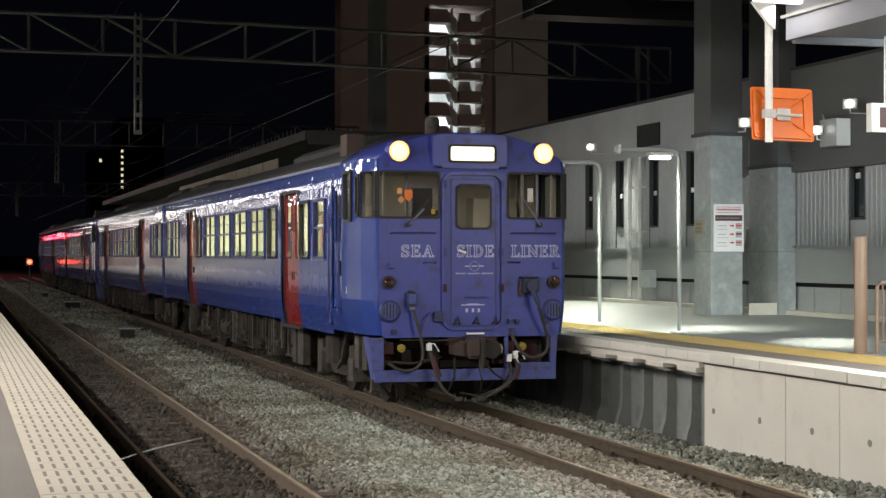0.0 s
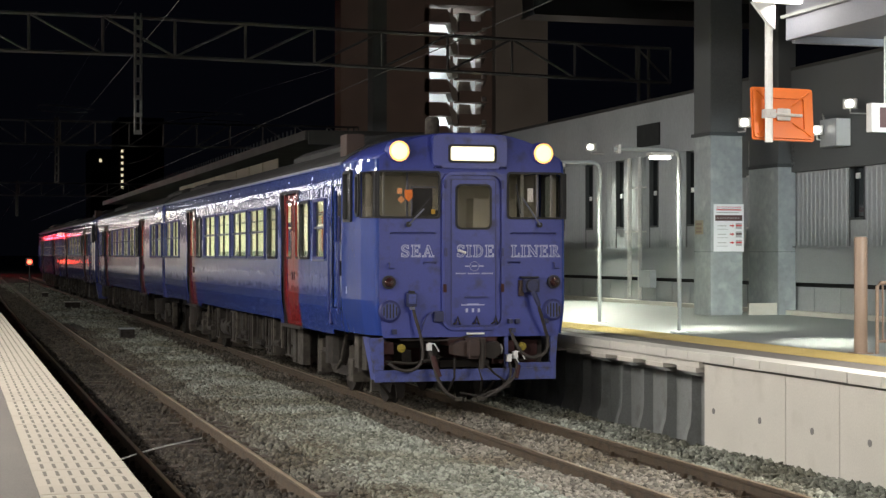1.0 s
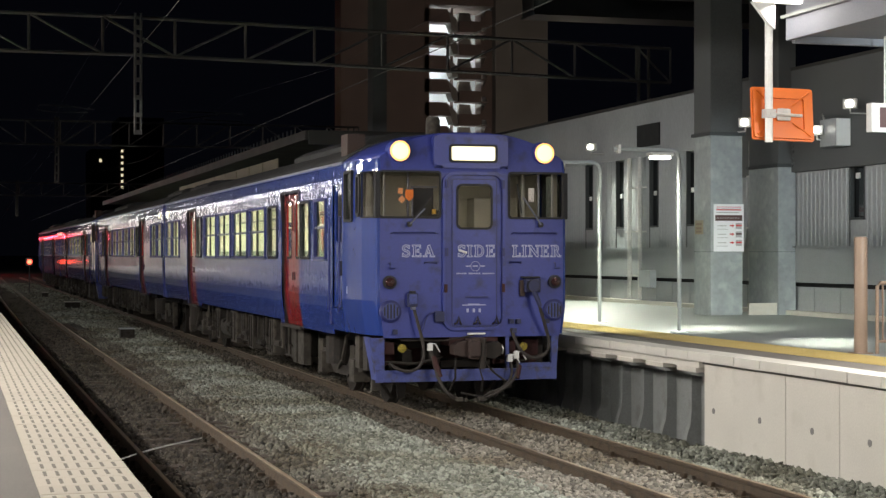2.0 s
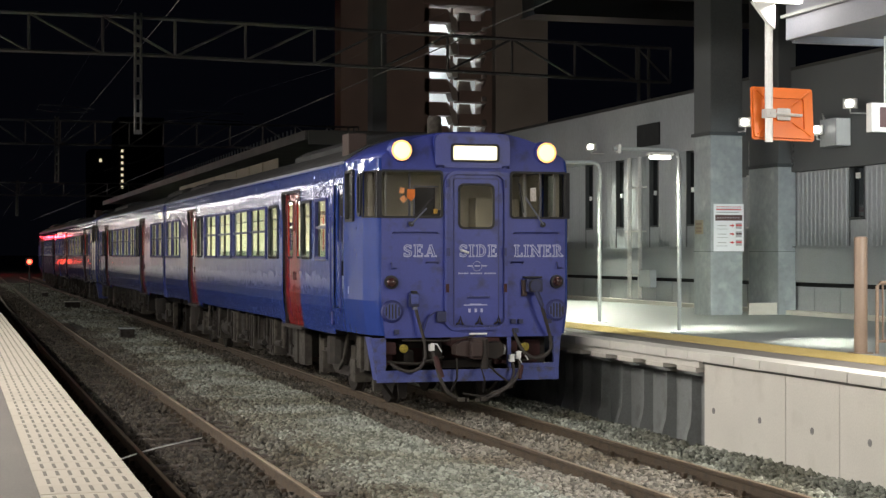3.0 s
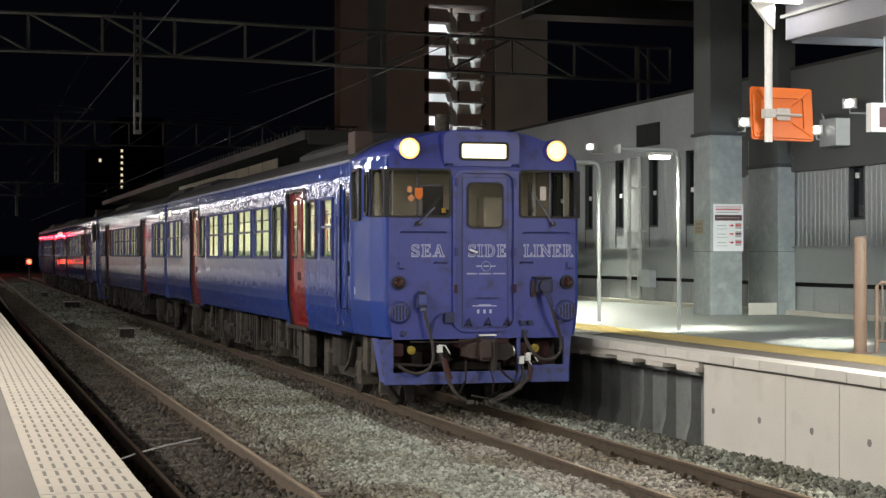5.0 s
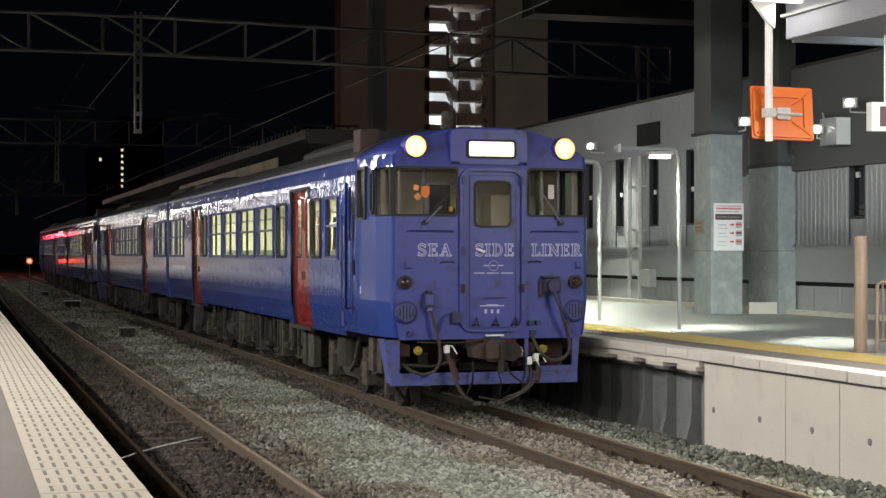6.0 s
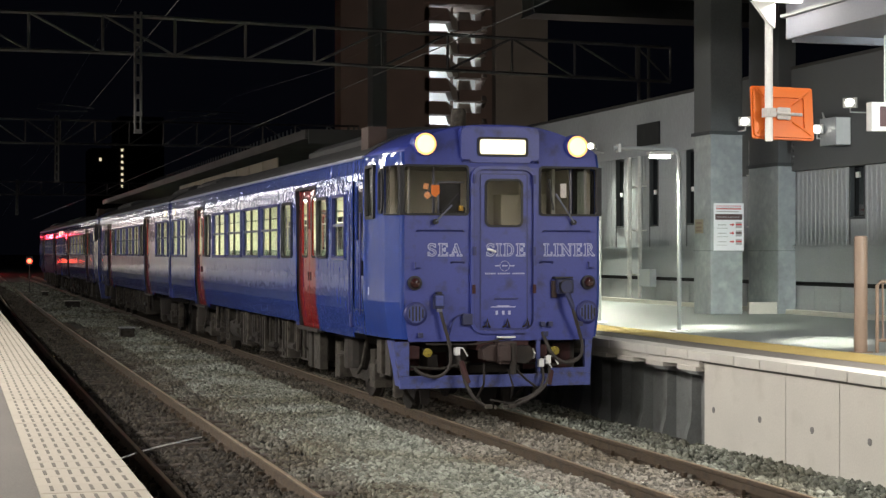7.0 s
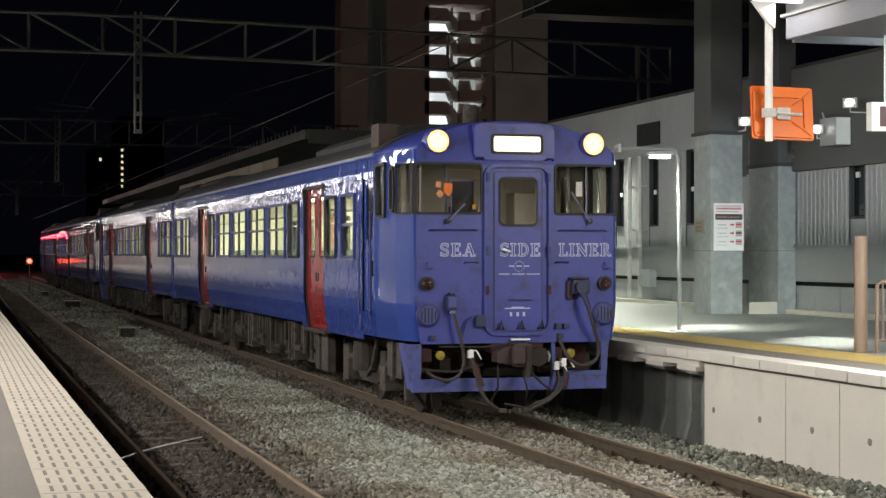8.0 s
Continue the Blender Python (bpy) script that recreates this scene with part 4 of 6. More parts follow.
for i in range(6):
    lamp("stair_lamp", "POINT", pose(25.6 + 0.9 * (i % 2), 113.3, 1.8 + 3.2 * i), 100, (0.88, 0.96, 1.0), 0.2)
    lamp("stair_lamp", "POINT", pose(29.0, 113.5, 3.4 + 3.2 * i), 11, (0.88, 0.96, 1.0), 0.2)
# dark concrete frame of the elevated concourse
oc = tagged(new("overhead_concourse"), "dark concrete frame of the elevated concourse", "building", kind="structure")
boxpart("cross_beam", oc, M["darkmetal"], (9.33, 24, 45, 46, 8.98, 9.5))
boxpart("beam_flange", oc, M["darkmetal"], (9.33, 24, 44.9, 46.1, 8.92, 8.976))
boxpart("floor_deck", oc, M["darkmetal"], (9.33, 30, 29.2, 46, 9.62, 10.6))
boxpart("left_column", oc, M["fascia"], (5.35, 5.78, 48, 48.6, ZP, 20))
# distant lit block of flats
fb = tagged(new("apartment_block"), "distant dark block of flats with lit stair windows", "building")
boxpart("wall", fb, M["black"], (32.9, 44, 420, 440, -1, 36))
for i in range(7):
    boxpart("window", fb, M["window_lit"], (33.4, 33.95, 419.8, 420, 18.3 + 1.5 * i, 18.95 + 1.5 * i))
boxpart("window", fb, M["window_lit"], (28.1, 28.7, 419.8, 420, 24.8, 25.6))
boxpart("roof_room", fb, M["black"], (26, 32.9, 420, 436, -1, 28))

# red signal far down the line
t = thing("track_signal", "small glowing red signal lamp near the ground", "signal", (-2.44, 96, -0.1))
boxpart("post", t, M["darkmetal"], (-0.03, 0.03, 0.03, 0.09, -0.1, 1.6))
boxpart("housing", t, M["darkmetal"], (-0.2, 0.2, 0.0, 0.15, 1.55, 2.0), 0.02)
bm = bmesh.new()
sweep(bm, [(0, 0.0, 1.77), (0, -0.04, 1.77)], 0.13, 16)
part("lens", bm, M["signal_red"], t, "glowing red lens")

# signal mast beside the near platform, its red lamp mirrored in the train's flank
t = thing("signal_mast", "signal mast with a glowing red lamp beside the platform", "signal", (-7.6, 200, -0.2))
boxpart("mast", t, M["darkmetal"], (-0.08, 0.08, 0, 0.16, 0, 5.2))
boxpart("head", t, M["darkmetal"], (-0.3, 0.3, -0.02, 0.2, 3.7, 5.3), 0.03)
bm = bmesh.new()
sweep(bm, [(0, -0.03, 4.3), (0, -0.06, 4.3)], 0.28, 16)
part("lens", bm, M["mast_red"], t, "glowing red lens")


# ---- the train ----
LEN = 21.1
SIDE_WINS = [(2.35, 3.1), (7.15, 8.75), (8.95, 10.6), (10.85, 12.5), (12.7, 14.3), (18.4, 19.7), (19.85, 20.9)]     # two-part windows
NARROW = [(3.45, 4.12), (6.05, 6.85), (14.75, 15.4)]                                                           # fixed panes with round corners
DOORS = [(4.25, 5.7), (15.6, 17.0)]
CAB_DOOR = (1.30, 1.92)
WZ = (2.05, 2.88)
PLAN = [(0.0, 0.0), (0.45, 0.0), (0.50, 0.0), (1.255, 0.0), (1.285, 0.012), (1.305, 0.05), (1.395, 0.40), (1.40, 0.46), (1.412, 0.62), (1.42, 0.80), (1.44, 1.22), (1.45, 1.295)]


def tuck(z):
    return 1.0 - 0.045 * (max(0.0, 1.5 - z) / 0.5) ** 1.5 - (0.012 * max(0, z - 3.1) / 0.24)


def roof_z(q):
    return 3.34 + 0.35 * (1 - abs(q) ** 2.7)


def side_x(s):
    for (xa, sa), (xb, sb) in zip(PLAN[3:], PLAN[4:]):
        if sa <= s <= sb:
            return xa + (xb - xa) * (s - sa) / (sb - sa)
    return 1.45


def skin(cols, rows, holes, top=None):
    """A sheet over columns (u, x, s) and rows z, leaving out the holes (u0, u1, z0, z1)."""
    bm = bmesh.new()
    v = {}
    for i, (u, x, s) in enumerate(cols):
        for j, z in enumerate(rows):
            zz = z
            if j == len(rows) - 1 and top:
                zz = top(x)
            lean = 0.22 * max(0.0, zz - 3.17) if s < 1.0 else 0.0
            v[i, j] = bm.verts.new((x * tuck(min(zz, 3.3)), s + lean, zz))
    for i in range(len(cols) - 1):
        for j in range(len(rows) - 1):
            u, z = (cols[i][0] + cols[i + 1][0]) / 2, (rows[j] + rows[j + 1]) / 2
            if any(a < u < b and c < z < d for a, b, c, d in holes):
                continue
            bm.faces.new((v[i, j], v[i + 1, j], v[i + 1, j + 1], v[i, j + 1]))
    return bm


def sheet(name, bm, material, parent, label, thick=0.012):
    ob = part(name, bm, material, parent, label, smooth="roof" in name)
    md = ob.modifiers.new("thickness", "SOLIDIFY")
    md.thickness, md.offset = thick, 0.0
    return ob


def facing(side, s, z):
    """Local frame on a body side: x runs along the car, y points inward."""
    x = side * side_x(s) * tuck(z)
    return Matrix(((0, -side, 0, x), (side * -1, 0, 0, s), (0, 0, 1, z), (0, 0, 0, 1)))


def bend(bm):
    """Lets an upright plate follow the body's tuck towards the sill."""
    for v in bm.verts:
        v.co.x *= tuck(min(v.co.z, 3.0))
    return bm


def window_unit(car, side, s0, s1, z0, z1, split, r=0.03):
    w, h = s1 - s0, z1 - z0
    m = facing(side, (s0 + s1) / 2, (z0 + z1) / 2)
    bm = bmesh.new()
    plate(bm, rounded(w + 0.05, h + 0.05, r + 0.02), m @ Matrix.Translation((0, 0.03, 0)), 0.055, rounded(w - 0.03, h - 0.03, r))
    wu = part("window", bm, M["gasket"] if not split else M["seam"], car, "side window in a thin metal frame" if split else "narrow fixed side window")
    bm = bmesh.new()
    plate(bm, rounded(w - 0.03, h - 0.03, r), m @ Matrix.Translation((0, 0.012, 0)), 0.006)
    pn = part("pane", bm, M["pane"], wu)
    pn.visible_shadow = False
    if split:
        bm = bmesh.new()
        plate(bm, rounded(w - 0.04, 0.035, 0.01), m @ Matrix.Translation((0, 0.02, 0.02)), 0.03)
        part("sash_bar", bm, M["frame"], wu)
        bm = bmesh.new()
        plate(bm, rounded(w + 0.06, 0.022, 0.008), m @ Matrix.Translation((0, 0.0, -h / 2 - 0.03)), 0.03)
        part("sill", bm, M["frame"], wu, "thin pale sill")
        if w > 1.2:
            bm = bmesh.new()
            plate(bm, rounded(0.05, h - 0.04, 0.01), m @ Matrix.Translation((0, 0.02, 0)), 0.03)
            part("mullion", bm, M["gasket"], wu)


def arc(cx, cz, rx, rz, a0, a1, n=9):
    return [(cx + rx * math.cos(radians(a0 + (a1 - a0) * i / n)), cz + rz * math.sin(radians(a0 + (a1 - a0) * i / n))) for i in range(n + 1)]


FAT, THIN = 0.19, 0.085
# strokes of slab-serif capitals on a unit height: advance width, then (points, width)
CAPITALS = {
    "S": (0.66, [(arc(0.32, 0.74, 0.20, 0.21, 20, 250) + arc(0.33, 0.27, 0.22, 0.22, 80, -160), 0.13), ([(0.54, 0.72), (0.54, 0.97)], THIN), ([(0.10, 0.03), (0.10, 0.30)], THIN)]),
    "E": (0.72, [([(0.19, 0), (0.19, 1)], FAT), ([(0.02, 0.04), (0.62, 0.04)], THIN), ([(0.02, 0.96), (0.60, 0.96)], THIN), ([(0.2, 0.51), (0.46, 0.51)], THIN),
                 ([(0.62, 0.0), (0.62, 0.26)], THIN), ([(0.59, 0.76), (0.59, 1.0)], THIN), ([(0.46, 0.38), (0.46, 0.64)], THIN)]),
    "A": (0.84, [([(0.15, 0.05), (0.41, 0.97)], THIN), ([(0.41, 0.97), (0.68, 0.05)], FAT), ([(0.22, 0.32), (0.58, 0.32)], THIN), ([(0.0, 0.04), (0.28, 0.04)], THIN), ([(0.50, 0.04), (0.84, 0.04)], THIN)]),
    "I": (0.42, [([(0.19, 0), (0.19, 1)], FAT), ([(0.0, 0.04), (0.38, 0.04)], THIN), ([(0.0, 0.96), (0.38, 0.96)], THIN)]),
    "D": (0.82, [([(0.19, 0), (0.19, 1)], FAT), ([(0.02, 0.04), (0.36, 0.04)], THIN), ([(0.02, 0.96), (0.36, 0.96)], THIN), (arc(0.34, 0.5, 0.34, 0.44, 90, -90, 12), 0.14)]),
    "L": (0.68, [([(0.19, 0), (0.19, 1)], FAT), ([(0.02, 0.04), (0.60, 0.04)], THIN), ([(0.0, 0.96), (0.38, 0.96)], THIN), ([(0.60, 0.0), (0.60, 0.30)], THIN)]),
    "N": (0.90, [([(0.15, 0), (0.15, 1)], THIN), ([(0.74, 0), (0.74, 1)], THIN), ([(0.15, 0.95), (0.72, 0.06)], FAT), ([(0.0, 0.04), (0.30, 0.04)], THIN), ([(0.60, 0.96), (0.88, 0.96)], THIN), ([(0.0, 0.96), (0.2, 0.96)], THIN)]),
    "R": (0.84, [([(0.19, 0), (0.19, 1)], FAT), ([(0.0, 0.04), (0.38, 0.04)], THIN), ([(0.02, 0.96), (0.38, 0.96)], THIN), (arc(0.36, 0.73, 0.22, 0.23, 90, -90), 0.13), ([(0.36, 0.48), (0.68, 0.06)], FAT), ([(0.64, 0.04), (0.82, 0.04)], THIN)]),
}


def serif_word(name, word, x, y, z, wide, high, grow, material, parent, label):
    """A word in slab-serif capitals, centred at x and z on a front plane y; grow widens every stroke."""
    bm = bmesh.new()
    full = sum(CAPITALS[c][0] for c in word) + 0.10 * (len(word) - 1)
    k, at, step = wide / full, 0.0, 0
    for c in word:
        for pts, w in CAPITALS[c][1]:
            q = [Vector((x - wide / 2 + (at + px) * k, z + (pz - 0.5) * high)) for px, pz in pts]
            for a, b in zip(q, q[1:]):
                step += 1
                d = (b - a).normalized()
                over = grow if len(q) == 2 else 0.004 + max(grow, 0)
                n = Vector((-d.y, d.x)) * max(w * high / 2 + grow, 0.0015)
                a2, b2, yy = a - d * over, b + d * over, y - 0.00003 * step
                bm.faces.new([bm.verts.new((p.x, yy, p.y)) for p in (a2 + n, b2 + n, b2 - n, a2 - n)])
        at += CAPITALS[c][0] + 0.10
    ob = part(name, bm, material, parent, label)
    return ob


def build_car():
    car = thing("railcar", "blue diesel railcar with red doors on the track", "railcar")
    # front sheet
    xs = sorted({a * sg for a in (0.0, 0.12, 0.25, 0.36, 0.45, 0.50, 0.7, 0.9, 1.1, 1.255) for sg in (-1, 1)})
    cols = [(x, x, 0.0) for x in xs]
    rows = [1.02, 1.15, 1.35, 1.55, 2.0, 2.43, 2.59, 3.01, 3.165, 3.34, 3.5]
    fr = skin(cols, rows, [(-1.255, -0.45, 2.59, 3.165), (0.50, 1.255, 2.59, 3.165), (-0.25, 0.25, 2.43, 3.01)], lambda x: roof_z(x / 1.30))
    sheet("front", fr, M["blue_front"], car, "flat blue painted cab front")
    # sides
    holes = [(a, b, *WZ) for a, b in SIDE_WINS + NARROW] + [(a, b, 0.9, 3.05) for a, b in DOORS]
    holes += [(*CAB_DOOR, 1.36, 3.06), (0.05, 0.40, 2.59, 3.165), (0.46, 0.62, 2.62, 3.14), (0.80, 1.22, 2.56, 3.2)]
    zs = sorted({0.98, 1.05, 1.12, 1.22, 1.36, 1.5, 1.8, 2.05, 2.56, 2.59, 2.62, 2.88, 3.05, 3.06, 3.14, 3.165, 3.2, 3.34})
    ss = sorted({s for _, s in PLAN[3:]} | {v for a in SIDE_WINS + NARROW + DOORS + [CAB_DOOR] for v in a} | {2.1, 6.0, 15.2, 17.4, LEN} | {v / 2 for v in range(4, 42)})
    holes += [(a, b, 0.9, 1.05) for a, b in ((-0.1, 2.1), (6.0, 15.2), (17.4, 22))]
    for side in (-1, 1):
        cols = [(s, side * side_x(s), s) for s in ss]
        sk = skin(cols, zs, holes)
        sheet("side_panel", sk, M["blue"], car, "glossy blue body side with wavy reflections")
        lining = skin([(s, side * (side_x(s) - 0.06), s) for s in ss if s >= 2.0], [z for z in zs if z >= 1.12], holes)
        part("inner_lining", lining, M["cream"], car, "cream inner lining")
        boxpart("corner_mullion", car, M["gasket"], (side * 1.285 - 0.035, side * 1.285 + 0.035, -0.012, 0.05, 2.57, 3.18), 0.01, "black windscreen mullion")
        # gutter
        bm = bmesh.new()
        sweep(bm, [(side * 1.445, 1.33, 3.345), (side * 1.445, LEN, 3.345)], 0.022, 6)
        part("rain_gutter", bm, M["gutter"], car, "rain gutter with its highlight put into a pale colour")
        for a, b in SIDE_WINS:
            window_unit(car, side, a, b, *WZ, True)
        for a, b in NARROW:
            window_unit(car, side, a, b, *WZ, False, 0.09)
        window_unit(car, side, 0.46, 0.62, 2.62, 3.14, False, 0.06)
        window_unit(car, side, 0.80, 1.22, 2.56, 3.2, False, 0.03)
        # passenger doors: two leaves, set back
        for a, b in DOORS:
            mid = (a + b) / 2
            for p0, p1 in ((a, mid), (mid, b)):
                bm = bmesh.new()
                w = p1 - p0 - 0.012
                m = facing(side, (p0 + p1) / 2, 2.02) @ Matrix.Translation((0, 0.085, 0))
                win = [(x, z + 0.47) for x, z in rounded(w * 0.56, 0.86, 0.07)]
                plate(bm, rounded(w, 2.08, 0.02), m, 0.03, win)
                bmesh.ops.bisect_plane(bm, geom=bm.verts[:] + bm.edges[:] + bm.faces[:], plane_co=(0, 0, 1.5), plane_no=(0, 0, 1))
                bmesh.ops.bisect_plane(bm, geom=bm.verts[:] + bm.edges[:] + bm.faces[:], plane_co=(0, 0, 1.22), plane_no=(0, 0, 1))
                dl = part("door_leaf", bend(bm), M["red"], car, "red sliding door leaf")
                bm = bmesh.new()
                plate(bm, rounded(w * 0.62, 0.92, 0.08), m @ Matrix.Translation((0, -0.028, 0.47)), 0.006, rounded(w * 0.55, 0.85, 0.07))
                part("window_gasket", bm, M["gasket"], dl)
                bm = bmesh.new()
                plate(bm, rounded(w * 0.58, 0.88, 0.08), m @ Matrix.Translation((0, -0.012, 0.47)), 0.005)
                pn = part("pane", bm, M["pane"], dl)
                pn.visible_shadow = False
                bm = bmesh.new()
                plate(bm, rounded(0.05, 0.13, 0.015), m @ Matrix.Translation((w * 0.4 * (1 if p0 == a else -1) * -side, -0.03, -0.26)), 0.008)
                part("recessed_grip", bm, M["gasket"], dl)
            m = facing(side, mid, 2.02)
            bm = bmesh.new()
            plate(bm, rounded(b - a + 0.06, 2.15, 0.03), m @ Matrix.Translation((0, 0.045, 0.0)), 0.06, rounded(b - a - 0.02, 2.07, 0.02))
            part("door_frame", bend(bm), M["gasket"], car, "thin dark door surround")
            bm = bmesh.new()
            plate(bm, rounded(b - a, 0.05, 0.01), m @ Matrix.Translation((0, 0.03, -1.05)), 0.09)
            part("door_step", bend(bm), M["under"], car)
        # cab door
        a, b = CAB_DOOR
        m = facing(side, (a + b) / 2, 2.21)
        bm = bmesh.new()
        win = [(x, z + 0.42) for x, z in rounded(0.36, 0.72, 0.04)]
        plate(bm, rounded(b - a - 0.03, 1.68, 0.02), m @ Matrix.Translation((0, 0.05, 0)), 0.03, win)
        cd = part("cab_door", bm, M["blue"], car, "blue crew door set back in the side")
        bm = bmesh.new()
        plate(bm, rounded(0.38, 0.74, 0.04), m @ Matrix.Translation((0, 0.04, 0.42)), 0.005)
        part("pane", bm, M["pane_dark"], cd)
        bm = bmesh.new()
        plate(bm, rounded(0.05, 0.2, 0.02), m @ Matrix.Translation((0.2 * side, 0.02, -0.3)), 0.03)
        part("handle", bm, M["gasket"], cd)
        for e in (a, b):
            bm = bmesh.new()
            x = side * (side_x(e) + 0.045)
            sweep(bm, [(x, e, 1.30), (x, e, 2.62)], 0.014, 6)
            part("grab_rail", bm, M["seam"], car)
        bm = bmesh.new()
        plate(bm, rounded(0.13, 0.20, 0.01), facing(side, 2.08, 1.22), 0.02)
        part("step_pocket", bm, M["seam"], car)
        bm = bmesh.new()
        plate(bm, rounded(0.08, 0.10, 0.01), facing(side, 1.10, 1.62), 0.006)
        part("data_plate", bm, M["letter"], car)
        # wrap-round corner pane
        bm = bmesh.new()
        ca, cb = Vector((side * 1.315, 0.045, 0)), Vector((side * 1.402, 0.405, 0))
        vs = [ca + Vector((0, 0, 2.58)), cb + Vector((0, 0, 2.58)), cb + Vector((0, 0, 3.175)), ca + Vector((0, 0, 3.175))]
        bm.faces.new([bm.verts.new(q) for q in vs])
        bm.faces.new([bm.verts.new(q + Vector((side * -0.012, 0.006, 0))) for q in vs])
        part("corner_pane", bm, M["pane_front"], car, "wrap-round windscreen pane").visible_shadow = False
        bm = bmesh.new()
        loop = [ca.lerp(cb, t) + Vector((side * 0.006, -0.004, z)) for t, z in ((0, 2.58), (1, 2.58), (1, 3.175), (0, 3.175), (0, 2.58))]
        sweep(bm, loop, 0.014, 6)
        part("corner_gasket", bm, M["gasket"], car)
        # boards of equipment below the floor
        for k, (s0, s1, z0, dx, mm) in enumerate(((5.95, 6.6, 0.42, 0.12, "under2"), (6.8, 7.5, 0.5, 0.2, "under"), (7.7, 8.2, 0.36, 0.1, "under2"), (8.4, 9.5, 0.40, 0.25, "under"),
                                                  (9.65, 10.05, 0.36, 0.1, "under2"), (10.2, 11.3, 0.45, 0.15, "under"), (11.5, 12.2, 0.38, 0.1, "under2"), (12.4, 13.4, 0.5, 0.2, "under"),
                                                  (13.6, 14.1, 0.36, 0.1, "under2"), (14.3, 14.9, 0.45, 0.2, "under"))):
            x1 = 1.33 - dx
            q = boxpart("equipment_box", car, M[mm], (side * x1 - (0.0 if side < 0 else 0.5), side * x1 + (0.5 if side < 0 else 0.0), s0, s1, z0, 1.0), 0.02, "grimy equipment box below the floor")
            for t in range(2):
                xx = side * (x1 + 0.012)
                boxpart("lid_rib", q, M["under"], (xx - 0.012, xx + 0.012, s0 + (s1 - s0) * (0.25 + 0.5 * t) - 0.02, s0 + (s1 - s0) * (0.25 + 0.5 * t) + 0.02, z0 + 0.04, 0.96))
    # roof: blue over the cab, grey behind
    def roof_part(name, s0, s1, material, label, cab):
        bm = bmesh.new()
        rows = []
        n = 20
        lst = [0.0, 0.10, 0.4, 0.8, 1.33] if cab else [s0, s0 + 0.01, s1 - 0.3, s1]
        for s in lst:
            hw = side_x(s) * 0.988
            rr = []
            for i in range(n + 1):
                q = -1 + 2 * i / n
                z = roof_z(q) + (0.0 if cab else 0.02)
                back = (0.22 * (z - 3.17)) if (cab and s < 1.0) else 0
                rr.append(bm.verts.new((q * hw, s + back, z + (0.05 * min(1, s / 1.3) * (1 - q * q) if cab else 0.05 * (1 - q * q)))))
            rows.append(rr)
        for a, b in zip(rows, rows[1:]):
            for i in range(n):
                bm.faces.new((a[i], a[i + 1], b[i + 1], b[i]))
        sheet(name, bm, material, car, label, 0.03)
    roof_part("cab_roof", 0, 1.33, M["blue_front"], "blue painted cab roof", True)
    roof_part("roof", 1.33, LEN, M["roof"], "dark weathered grey roof", False)
    for s0, s1, w, h in ((2.6, 7.2, 0.95, 0.30), (9.5, 10.6, 0.5, 0.18), (13.0, 14.2, 0.5, 0.18), (17.5, 20.6, 0.9, 0.28)):
        bm = bmesh.new()
        prof = [(-w, 0), (-w, h * 0.55), (-w * 0.8, h * 0.9), (-w * 0.4, h), (w * 0.4, h), (w * 0.8, h * 0.9), (w, h * 0.55), (w, 0)]
        extrude_profile(bm, prof, [(0, s0, 3.55), (0, s1, 3.55)])
        bmesh.ops.bevel(bm, geom=[e for e in bm.edges if abs(e.verts[0].co.y - e.verts[1].co.y) < 1e-4], offset=0.05, segments=2, affect="EDGES")
        part("roof_unit", bm, M["roof"], car, "dark rounded cooler unit on the roof", smooth=True)
    boxpart("whistle_box", car, M["cast"], (-1.28, -1.02, 1.75, 2.15, 3.40, 3.78), 0.02, "brown box on the roof edge")
    bm = bmesh.new()
    sweep(bm, [(-0.10, 1.55, 3.60), (-0.10, 1.55, 3.66), (-0.10, 1.55, 3.98), (-0.10, 1.55, 4.02)], [0.13, 0.105, 0.10, 0.08], 16)
    part("roof_aerial", bm, M["under2"], car, "stubby grey roof aerial", smooth=True)
    # sign box on the forehead
    bm = bmesh.new()
    prof = rounded(1.02, 0.44, 0.07)
    plate(bm, prof, Matrix.Translation((-0.03, 0.9, 3.445)), 0.922)
    bmesh.ops.bevel(bm, geom=[e for e in bm.edges if e.verts[0].co.y < 0 and e.verts[1].co.y < 0], offset=0.015, segments=2, affect="EDGES")
    hood = part("sign_box", bm, M["blue_front"], car, "blue housing of the destination sign", smooth=True)
    bm = bmesh.new()
    plate(bm, rounded(0.66, 0.24, 0.045), Matrix.Translation((0.0, -0.020, 3.42)), 0.02, rounded(0.60, 0.185, 0.03))
    part("sign_gasket", bm, M["gasket"], hood)
    bm = bmesh.new()
    plate(bm, rounded(0.61, 0.195, 0.03), Matrix.Translation((0.0, -0.019, 3.42)), 0.010)
    part("sign_glass", bm, M["rollsign"], hood, "glowing cream destination blind")
    for x in (-0.47, 0.42):
        bm = bmesh.new()
        sweep(bm, [(x - 0.05, -0.01, 3.23), (x - 0.03, -0.06, 3.25), (x + 0.03, -0.06, 3.25), (x + 0.05, -0.01, 3.23)], 0.011, 6)
        part("grab_handle", bm, M["seam"], car)
